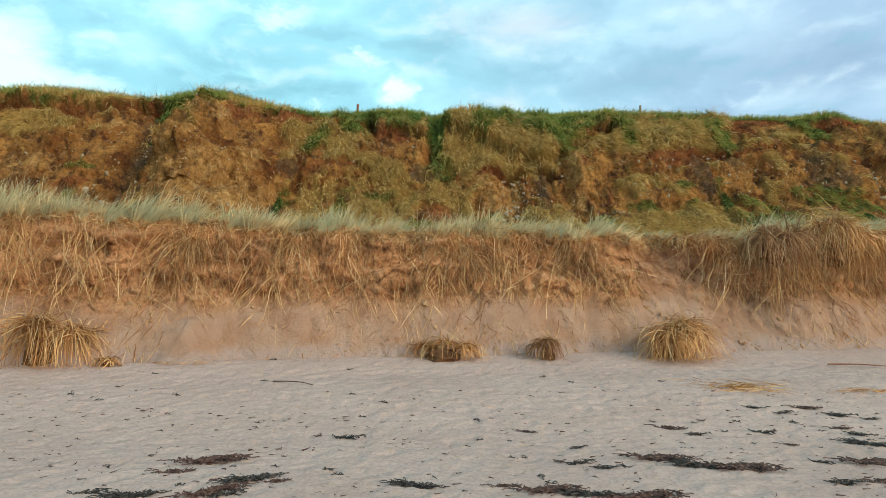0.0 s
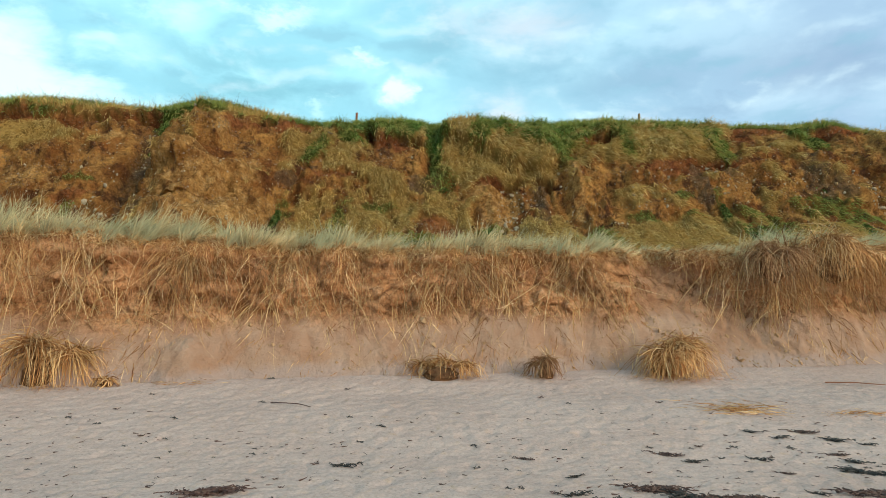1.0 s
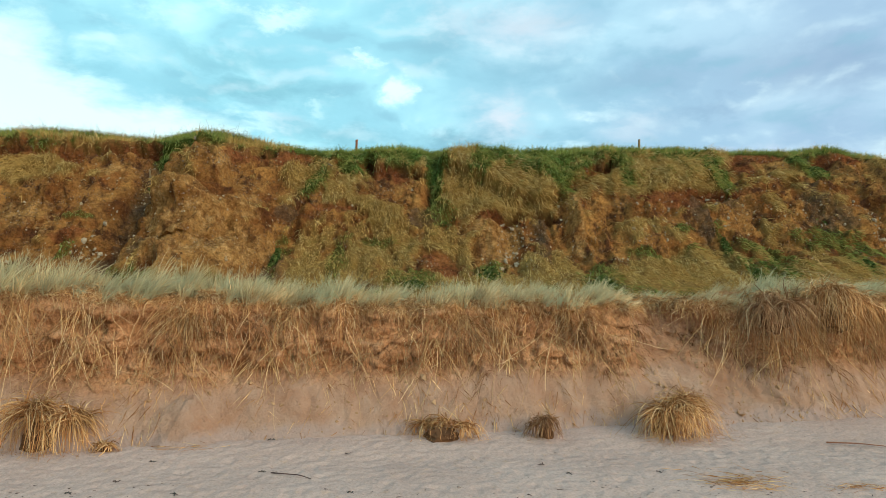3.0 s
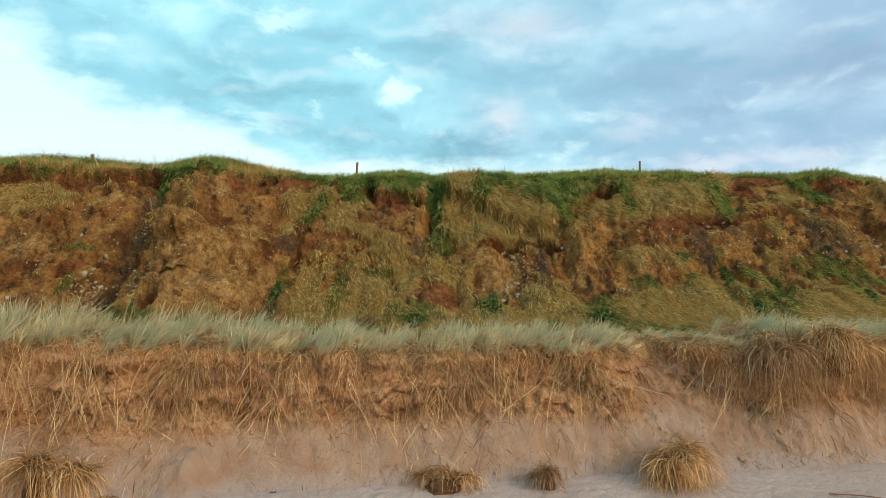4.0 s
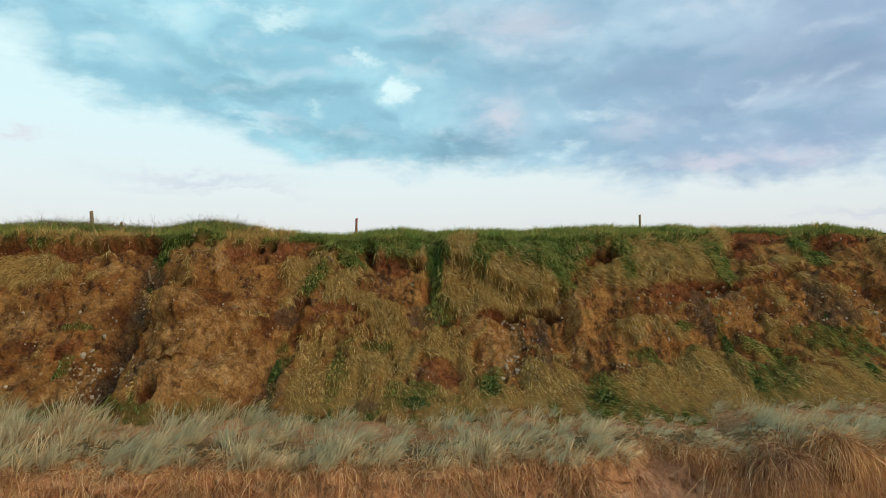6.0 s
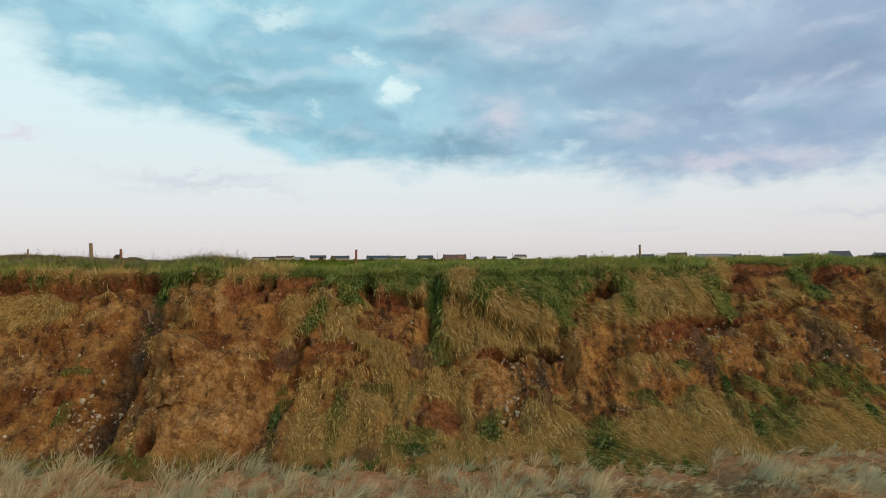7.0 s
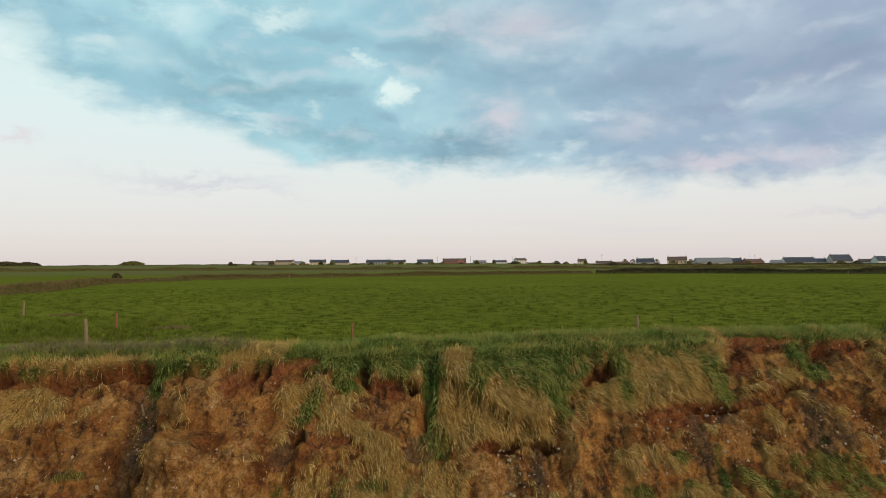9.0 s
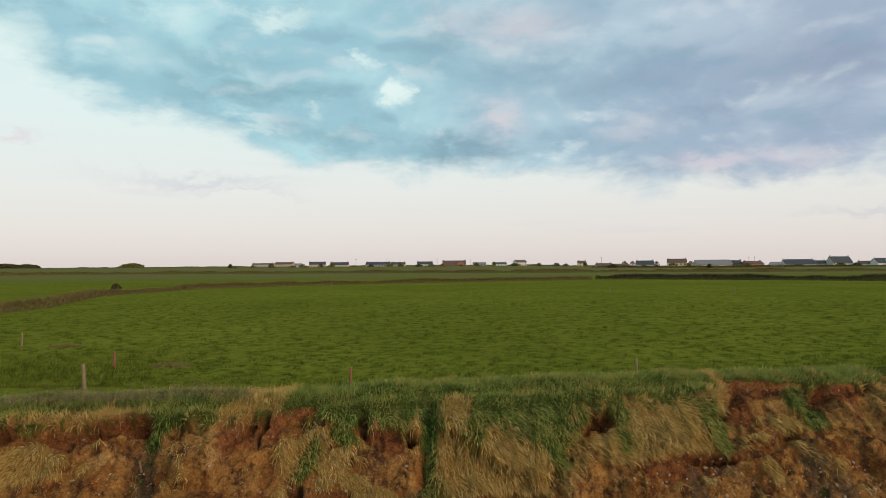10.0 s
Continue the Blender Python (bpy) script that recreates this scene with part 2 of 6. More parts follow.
def soil_material():
    m, nt, b = material("cliff_soil", 1.0, 0.0)
    v = place(nt)
    r, g, bl = channels(nt, "mask")[:3]   # r: green turf, g: straw turf, bl: pale marl
    lip = attr(nt, "mask", "Alpha")       # red-brown topsoil under the turf, and shade painted into the hollows
    c = ramp(nt, noise_tex(nt, v, 0.5, 8, 0.64, 0.5), [(0.30, (0.081, 0.030, 0.013)), (0.43, (0.178, 0.068, 0.021)), (0.55, (0.297, 0.142, 0.044)), (0.70, (0.208, 0.071, 0.021))])
    c = mixc(nt, ramp(nt, noise_tex(nt, place(nt, 1.2, 1.0, 0.8), 1.9, 8, 0.7), [(0.40, 0.88), (0.51, 0.0)]), c, (0.063, 0.027, 0.016))
    c = mixc(nt, ramp(nt, noise_tex(nt, v, 1.3, 6, 0.65), [(0.53, 0.0), (0.64, 0.8)]), c, (0.412, 0.202, 0.060))
    pale = ramp(nt, noise_tex(nt, v, 3.5, 9, 0.75), [(0.34, (0.144, 0.061, 0.021)), (0.49, (0.309, 0.155, 0.050)), (0.64, (0.515, 0.296, 0.121))])
    c = mixc(nt, vmath(nt, "MULTIPLY", bl, ramp(nt, noise_tex(nt, v, 2.2, 7, 0.7), [(0.40, 0.1), (0.54, 0.95)])), c, pale)
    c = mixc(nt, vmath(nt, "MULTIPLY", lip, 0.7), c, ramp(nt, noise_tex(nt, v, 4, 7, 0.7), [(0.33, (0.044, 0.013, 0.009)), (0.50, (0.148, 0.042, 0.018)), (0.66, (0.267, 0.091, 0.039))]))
    # shade of the gullies and dark spots, put into the soil colour
    c = mixc(nt, vmath(nt, "MULTIPLY", attr(nt, "face_shade"), 0.8), c, ramp(nt, noise_tex(nt, v, 5, 8, 0.75), [(0.35, (0.033, 0.022, 0.014)), (0.52, (0.089, 0.057, 0.035)), (0.68, (0.163, 0.115, 0.077))]))
    grit = noise_tex(nt, v, 13, 6, 0.75)
    c = mixc(nt, 1.0, c, ramp(nt, grit, [(0.34, 0.55), (0.5, 1.0), (0.66, 1.4)]), "MULTIPLY")
    stony = None
    for scale, lo in ((7.0, 0.50), (15.0, 0.47)):
        peb = nt.nodes.new("ShaderNodeTexVoronoi")
        peb.inputs["Scale"].default_value = scale
        nt.links.new(v, peb.inputs["Vector"])
        spots = vmath(nt, "MULTIPLY", ramp(nt, peb.outputs["Distance"], [(0.20, 1.0), (0.28, 0.0)]), ramp(nt, noise_tex(nt, v, 1.1, 5, 0.7), [(lo, 0.0), (lo + 0.12, 0.8)]))
        tint = nt.nodes.new("ShaderNodeSeparateColor")
        nt.links.new(peb.outputs["Color"], tint.inputs[0])
        c = mixc(nt, spots, c, ramp(nt, tint.outputs[0], [(0.0, (0.089, 0.044, 0.024)), (0.6, (0.237, 0.149, 0.091)), (1.0, (0.385, 0.291, 0.223))]))
        stony = spots if stony is None else vmath(nt, "MAXIMUM", stony, spots)
    green = ramp(nt, noise_tex(nt, v, 3, 6, 0.6), [(0.3, (0.022, 0.040, 0.009)), (0.7, (0.054, 0.079, 0.016))])
    straw = ramp(nt, noise_tex(nt, v, 2.5, 7, 0.7), [(0.3, (0.152, 0.081, 0.027)), (0.5, (0.279, 0.171, 0.054)), (0.7, (0.225, 0.171, 0.045))])
    c = mixc(nt, vmath(nt, "MULTIPLY", g, 0.8), c, straw)
    c = mixc(nt, vmath(nt, "MULTIPLY", r, 0.9), c, green)
    nt.links.new(c, b.inputs["Base Color"])
    h = vmath(nt, "ADD", noise_tex(nt, v, 3.5, 10, 0.72), vmath(nt, "MULTIPLY", grit, 0.4))
    h = vmath(nt, "ADD", h, vmath(nt, "MULTIPLY", stony, 0.25))
    bump(nt, b, h, 1.0, 0.16)
    return m


def field_material():
    m, nt, b = material("pasture", 1.0, 0.0)
    v = place(nt)
    c = ramp(nt, noise_tex(nt, v, 0.06, 5, 0.6), [(0.3, (0.115, 0.125, 0.016)), (0.7, (0.165, 0.168, 0.022))])
    c = mixc(nt, ramp(nt, noise_tex(nt, v, 1.5, 7, 0.75), [(0.46, 0.0), (0.62, 0.85)]), c, (0.035, 0.055, 0.006))
    c = mixc(nt, ramp(nt, noise_tex(nt, v, 0.35, 6, 0.7), [(0.55, 0.0), (0.75, 0.5)]), c, (0.15, 0.15, 0.02))
    c = mixc(nt, ramp(nt, noise_tex(nt, v, 12, 4, 0.7), [(0.45, 0.0), (0.7, 0.35)]), c, (0.13, 0.15, 0.02))
    # rougher, rushier ground in the fields past the first hedge
    sep = nt.nodes.new("ShaderNodeSeparateXYZ")
    nt.links.new(v, sep.inputs[0])
    span = nt.nodes.new("ShaderNodeMapRange")
    nt.links.new(sep.outputs[1], span.inputs[0])
    span.inputs[1].default_value, span.inputs[2].default_value = 215.0, 330.0
    rough = mixc(nt, ramp(nt, noise_tex(nt, v, 0.05, 6, 0.7), [(0.42, 0.0), (0.6, 1.0)]), (0.12, 0.135, 0.035), (0.14, 0.105, 0.05))
    c = mixc(nt, span.outputs[0], c, rough)
    nt.links.new(c, b.inputs["Base Color"])
    bump(nt, b, noise_tex(nt, v, 3.0, 7, 0.7), 0.8, 0.12)
    return m


def blade_material(name, stops, base, rough=0.7, other=None, sheath=0.45):
    """Grass: each blade takes its colour by chance from the stops, darker dead sheath at the root."""
    m, nt, b = material(name, rough, 0.04)
    geo = nt.nodes.new("ShaderNodeNewGeometry")
    c = ramp(nt, geo.outputs["Random Per Island"], stops)
    c = mixc(nt, ramp(nt, attr(nt, "along"), [(0.0, 0.85), (sheath, 0.0)]), c, base)
    v = place(nt)
    c = mixc(nt, 1.0, c, ramp(nt, noise_tex(nt, v, 1.7, 5, 0.65), [(0.30, 0.45), (0.50, 0.95), (0.70, 1.4)]), "MULTIPLY")
    if other:
        c = mixc(nt, ramp(nt, noise_tex(nt, v, 0.8, 5, 0.65), [(0.41, 0.0), (0.57, 0.8)]), c, other)
    nt.links.new(c, b.inputs["Base Color"])
    tr = nt.nodes.new("ShaderNodeBsdfTranslucent")
    nt.links.new(c, tr.inputs[0])
    mx = nt.nodes.new("ShaderNodeMixShader")
    mx.inputs[0].default_value = 0.25
    nt.links.new(b.outputs[0], mx.inputs[1])
    nt.links.new(tr.outputs[0], mx.inputs[2])
    nt.links.new(mx.outputs[0], nt.nodes["Material Output"].inputs[0])
    return m


SAND, DUNE, SOIL, FIELD = sand_material(), dune_material(), soil_material(), field_material()
MARRAM = blade_material("marram_green", [(0.0, (0.38, 0.33, 0.17)), (0.3, (0.55, 0.46, 0.26)), (0.7, (0.76, 0.62, 0.39)), (1.0, (0.84, 0.62, 0.33))], (0.52, 0.26, 0.08), 0.7, (0.45, 0.44, 0.28), 0.75)
STRAW = blade_material("dead_marram", [(0.0, (0.25, 0.10, 0.035)), (0.35, (0.49, 0.245, 0.095)), (0.75, (0.68, 0.41, 0.185)), (1.0, (0.82, 0.58, 0.33))], (0.28, 0.11, 0.04), 0.7, None, 0.2)
ROOT = blade_material("thin_roots", [(0.0, (0.17, 0.075, 0.04)), (0.4, (0.32, 0.165, 0.08)), (0.8, (0.52, 0.32, 0.165)), (1.0, (0.66, 0.47, 0.29))], (0.24, 0.11, 0.05))
TURF = blade_material("cliff_turf_green", [(0.0, (0.079, 0.140, 0.027)), (0.45, (0.165, 0.244, 0.049)), (0.8, (0.268, 0.329, 0.073)), (1.0, (0.488, 0.451, 0.159))], (0.091, 0.104, 0.022), 0.7, (0.329, 0.311, 0.079))
HAY = blade_material("cliff_turf_straw", [(0.0, (0.307, 0.185, 0.053)), (0.3, (0.508, 0.338, 0.106)), (0.7, (0.677, 0.466, 0.169)), (1.0, (0.804, 0.614, 0.285))], (0.317, 0.175, 0.053), 0.7, (0.529, 0.328, 0.100))
LONG_ROOT = blade_material("pale_roots", [(0.0, (0.46, 0.25, 0.10)), (0.5, (0.66, 0.42, 0.20)), (1.0, (0.82, 0.60, 0.36))], (0.50, 0.30, 0.13))
GRASS = blade_material("pasture_grass", [(0.0, (0.08, 0.11, 0.014)), (0.5, (0.15, 0.17, 0.024)), (1.0, (0.25, 0.235, 0.04))], (0.08, 0.10, 0.011))
TUSSOCK = blade_material("pasture_tussock", [(0.0, (0.04, 0.065, 0.006)), (0.5, (0.075, 0.10, 0.010)), (1.0, (0.13, 0.145, 0.018))], (0.045, 0.06, 0.007))
WEED = plain("seaweed", (0.030, 0.018, 0.012), (0.008, 0.006, 0.006), 0.45, 14, 0.01, 0.5)
WEED_RED = plain("red_seaweed", (0.085, 0.028, 0.017), (0.035, 0.014, 0.010), 0.5, 10, 0.01, 0.5)
STONE = plain("pale_stone", (0.45, 0.355, 0.245), (0.25, 0.175, 0.105), 0.85, 6, 0.01)
def pebble_material():
    m, nt, b = material("pebble_grit", 1.0, 0.05)
    geo = nt.nodes.new("ShaderNodeNewGeometry")
    nt.links.new(ramp(nt, geo.outputs["Random Per Island"], [(0.0, (0.13, 0.06, 0.025)), (0.45, (0.27, 0.15, 0.06)), (0.8, (0.36, 0.25, 0.14)), (1.0, (0.47, 0.37, 0.25))]), b.inputs["Base Color"])
    return m


PEBBLE = pebble_material()
CLUMP = plain("damp_sand_clod", (0.46, 0.285, 0.165), (0.33, 0.19, 0.10), 1.0, 9, 0.01, 0.0)
BANK = plain("earth_bank", (0.11, 0.10, 0.03), (0.07, 0.06, 0.02), 1.0, 0.8, 0.05, 0.0)
WOOD = plain("weathered_post", (0.27, 0.11, 0.06), (0.15, 0.06, 0.035), 0.9, 9, 0.004)
WOOD_GREY = plain("grey_post", (0.27, 0.19, 0.105), (0.15, 0.105, 0.06), 0.9, 9, 0.004)


# ---- number noise and mesh helpers ----
RNG = np.random.default_rng(7)
PERM = np.random.default_rng(11).permutation(512)
GRAD = np.random.default_rng(12).normal(size=(512, 3))
GRAD /= np.linalg.norm(GRAD, axis=1)[:, None]


def perlin(x, y, z=0.0):
    x, y, z = np.broadcast_arrays(*(np.asarray(a, float) for a in (x, y, z)))
    i, j, k = np.floor(x).astype(int), np.floor(y).astype(int), np.floor(z).astype(int)
    fx, fy, fz = x - i, y - j, z - k
    u, v, w = (f * f * f * (f * (f * 6 - 15) + 10) for f in (fx, fy, fz))
    tot = 0.0
    for a in (0, 1):
        for b in (0, 1):
            for c in (0, 1):
                g = GRAD[PERM[(PERM[(PERM[(i + a) & 511] + j + b) & 511] + k + c) & 511]]
                d = g[..., 0] * (fx - a) + g[..., 1] * (fy - b) + g[..., 2] * (fz - c)
                tot = tot + d * (u if a else 1 - u) * (v if b else 1 - v) * (w if c else 1 - w)
    return tot


def fbm(x, y, z=0.0, octaves=4):
    t, amp = 0.0, 1.0
    for o in range(octaves):
        t = t + amp * perlin(x * 2 ** o + 17.3 * o, y * 2 ** o + 5.1 * o, z * 2 ** o + 9.7 * o)
        amp *= 0.5
    return t


def cells(x, y, seed):
    """Broken ground: each crumb's own height, and how near its border lies."""
    i, j = np.floor(x).astype(int), np.floor(y).astype(int)
    f1, f2, val = np.full(x.shape, 9.0), np.full(x.shape, 9.0), np.zeros(x.shape)
    for a in (-1, 0, 1):
        for b in (-1, 0, 1):
            h = PERM[(PERM[(i + a + seed) & 511] + j + b) & 511]
            px, py = i + a + 0.5 + 0.42 * GRAD[h, 0], j + b + 0.5 + 0.42 * GRAD[h, 1]
            d = np.hypot(x - px, y - py)
            near = d < f1
            f2 = np.where(near, f1, np.minimum(f2, d))
            val = np.where(near, GRAD[h, 2], val)
            f1 = np.where(near, d, f1)
    return val, f2 - f1


def smooth(a, b, x):
    t = np.clip((x - a) / (b - a), 0, 1)
    return t * t * (3 - 2 * t)


def curve_at(x, pts):
    """A rounded line through a few points."""
    p = np.array(pts, float)
    d = 0.25
    return (np.interp(x - d, p[:, 0], p[:, 1]) + 2 * np.interp(x, p[:, 0], p[:, 1]) + np.interp(x + d, p[:, 0], p[:, 1])) / 4


def raw_mesh(name, verts, tris, mat, attrs=(), shade=True, quads=False):
    me = bpy.data.meshes.new(name)
    n = 4 if quads else 3
    me.vertices.add(len(verts))
    me.vertices.foreach_set("co", np.ascontiguousarray(verts, np.float32).ravel())
    me.loops.add(len(tris) * n)
    me.loops.foreach_set("vertex_index", np.ascontiguousarray(tris, np.int32).ravel())
    me.polygons.add(len(tris))
    me.polygons.foreach_set("loop_start", np.arange(0, len(tris) * n, n, dtype=np.int32))
    me.polygons.foreach_set("loop_total", np.full(len(tris), n, np.int32))
    me.polygons.foreach_set("use_smooth", np.full(len(tris), shade))
    for aname, kind, data in attrs:
        at = me.attributes.new(aname, kind, "POINT")
        at.data.foreach_set("color" if kind == "FLOAT_COLOR" else "value", np.ascontiguousarray(data, np.float32).ravel())
    me.update(calc_edges=True)
    me.validate()
    if mat:
        me.materials.append(mat)
    return me


def grid_mesh(name, P, mat, mask=None):
    nu, nv = P.shape[:2]
    idx = np.arange(nu * nv).reshape(nu, nv)
    q = np.stack([idx[:-1, :-1], idx[1:, :-1], idx[1:, 1:], idx[:-1, 1:]], -1).reshape(-1, 4)
    at = ()
    if mask is not None:
        rgba = mask.reshape(nu * nv, -1)
        if rgba.shape[1] == 3:
            rgba = np.concatenate([rgba, np.ones((nu * nv, 1))], 1)
        at = (("mask", "FLOAT_COLOR", rgba),)
    return raw_mesh(name, P.reshape(-1, 3), q, mat, at, True, True)


def sample(P, M, n, u0, u1, v0, v1):
    """Random points on a grid sheet, with its normals and masks there."""
    nu, nv = P.shape[:2]
    iu, iv = RNG.uniform(u0, u1, n), RNG.uniform(v0, v1, n)
    i, j = np.clip(iu.astype(int), 0, nu - 2), np.clip(iv.astype(int), 0, nv - 2)
    a, b = (iu - i)[:, None], (iv - j)[:, None]
    p = P[i, j] * (1 - a) * (1 - b) + P[i + 1, j] * a * (1 - b) + P[i, j + 1] * (1 - a) * b + P[i + 1, j + 1] * a * b
    nrm = np.cross(P[i + 1, j] - P[i, j], P[i, j + 1] - P[i, j])
    nrm /= np.linalg.norm(nrm, axis=1)[:, None] + 1e-9
    return p, nrm, M[i, j]


def unit(v):
    return v / (np.linalg.norm(v, axis=1)[:, None] + 1e-9)


def blades(name, roots, way, length, width, droop, mat, segs=4, wiggle=0.0):
    """Tapering grass blades as strips that bend under their weight."""
    n = len(roots)
    length, width, droop = (np.broadcast_to(np.asarray(a, float), (n,)) for a in (length, width, droop))
    d = unit(np.asarray(way, float))
    side = unit(np.cross(d, unit(RNG.normal(size=(n, 3)))))
    pos, pts, al = np.array(roots, float), [], []
    for k in range(segs + 1):
        t = k / segs
        w = (width * (1 - t) ** 0.7 * 0.5)[:, None]
        if k < segs:
            pts += [pos - side * w, pos + side * w]
            al += [t, t]
        else:
            pts += [pos]
            al += [t]
        pos = pos + d * (length / segs)[:, None]
        d = unit(d + np.array([0, 0, -1.0]) * (droop / segs)[:, None] + wiggle * RNG.normal(size=(n, 3)))
    m = 2 * segs + 1
    V = np.stack(pts, 1).reshape(-1, 3)
    faces = []
    for k in range(segs - 1):
        a = 2 * k
        faces += [(a, a + 1, a + 3), (a, a + 3, a + 2)]
    faces += [(2 * segs - 2, 2 * segs - 1, 2 * segs)]
    T = (np.array(faces)[None] + (np.arange(n) * m)[:, None, None]).reshape(-1, 3)
    return raw_mesh(name, V, T, mat, (("along", "FLOAT", np.tile(np.array(al), n)),))


# ---- the lie of the land ----
def lines(lo, hi, step, far_lo, far_hi, grow=1.25):
    """Grid lines, fine between lo and hi and ever wider out to the far ends."""
    mid_part = list(np.arange(lo, hi + step / 2, step))
    a, d = [], step
    while mid_part[-1] + sum(a) < far_hi:
        d *= grow
        a.append(d)
    right = list(mid_part[-1] + np.cumsum(a))
    b, d = [], step
    while mid_part[0] - sum(b) > far_lo:
        d *= grow
        b.append(d)
    left = list(mid_part[0] - np.cumsum(b))[::-1]
    return np.array(left + mid_part + right)


def beach_height(y):
    return -0.22 + 0.24 * smooth(7.5, 10.5, y) - 0.02 * np.clip(4 - y, 0, 60)


def make_beach():
    X, Y = lines(-9.5, 9.5, 0.042, -160, 160), lines(4.2, 12.8, 0.042, -120, 15)
    x, y = np.meshgrid(X, Y, indexing="ij")
    near = np.exp(-np.maximum(np.abs(x) - 10, 0) / 4)
    z = beach_height(y) + 0.14 * smooth(10.7, 12.2, y - 0.14 * np.clip(x, -20, 20)) + near * (0.010 * fbm(x * 0.5, y * 0.7, 2.0) + 0.006 * fbm(x * 2.4, y * 3.0, 5.0, 3) + 0.007 * perlin(x * 6.5, y * 7.5))
    # trodden hollows
    for px, py, r, deep, turn in zip(RNG.uniform(-9, 9, 3200), RNG.uniform(4.5, 12.2, 3200), RNG.uniform(0.05, 0.10, 3200), RNG.uniform(0.003, 0.013, 3200), RNG.uniform(0, 3.14, 3200)):
        i0, i1 = np.searchsorted(X, (px - 0.45, px + 0.45))
        j0, j1 = np.searchsorted(Y, (py - 0.45, py + 0.45))
        ax, ay = x[i0:i1, j0:j1] - px, y[i0:i1, j0:j1] - py
        u, v = (ax * math.cos(turn) + ay * math.sin(turn)) / (1.7 * r), (ay * math.cos(turn) - ax * math.sin(turn)) / r
        d2 = u * u + v * v
        z[i0:i1, j0:j1] += deep * (-np.exp(-d2) + 0.4 * np.exp(-(np.sqrt(d2) - 1.5) ** 2 * 5))
    P = np.stack([x, y, z], -1)
    return tagged(new("beach", grid_mesh("beach", P, SAND)), "pale trodden beach sand with footprints and drift weed", "beach", kind="structure"), X, Y, z


beach, BX, BY, BZ = make_beach()


def beach_at(x, y):
    i = int(np.clip(np.searchsorted(BX, x), 1, len(BX) - 1))
    j = int(np.clip(np.searchsorted(BY, y), 1, len(BY) - 1))
    return float(BZ[i, j])


def polyline(pts, step_of):
    """Points along a profile of (y, z) corners, rounded a little, at steps that may vary."""
    p = np.array(pts, float)
    seg = np.hypot(*np.diff(p, axis=0).T)
    s = np.r_[0, np.cumsum(seg)]
    t = [0.0]
    while t[-1] < s[-1]:
        t.append(t[-1] + step_of(t[-1]))
    t = np.array(t)
    y, z = 0.0, 0.0
    for o in (-0.12, -0.06, 0, 0.06, 0.12):
        y, z = y + np.interp(t + o, s, p[:, 0]) / 5, z + np.interp(t + o, s, p[:, 1]) / 5
    return t, y, z


# ---- dune bank with its eroded scarp ----
DUNE_LINE = [(11.3, -0.25), (11.9, -0.02), (12.15, 0.06), (12.5, 0.5), (12.72, 0.95), (12.9, 1.35), (12.98, 1.8), (13.02, 2.28), (13.16, 2.46), (13.6, 2.58), (14.3, 2.62), (15.5, 2.5), (17.5, 2.45), (19.0, 2.2)]
SLUMP_LINE = [(11.3, -0.25), (11.7, -0.02), (12.0, 0.1), (12.5, 0.5), (12.95, 0.9), (13.3, 1.25), (13.65, 1.6), (13.95, 2.0), (14.15, 2.35), (14.5, 2.52), (14.9, 2.6), (15.6, 2.5), (17.5, 2.45), (19.0, 2.2)]


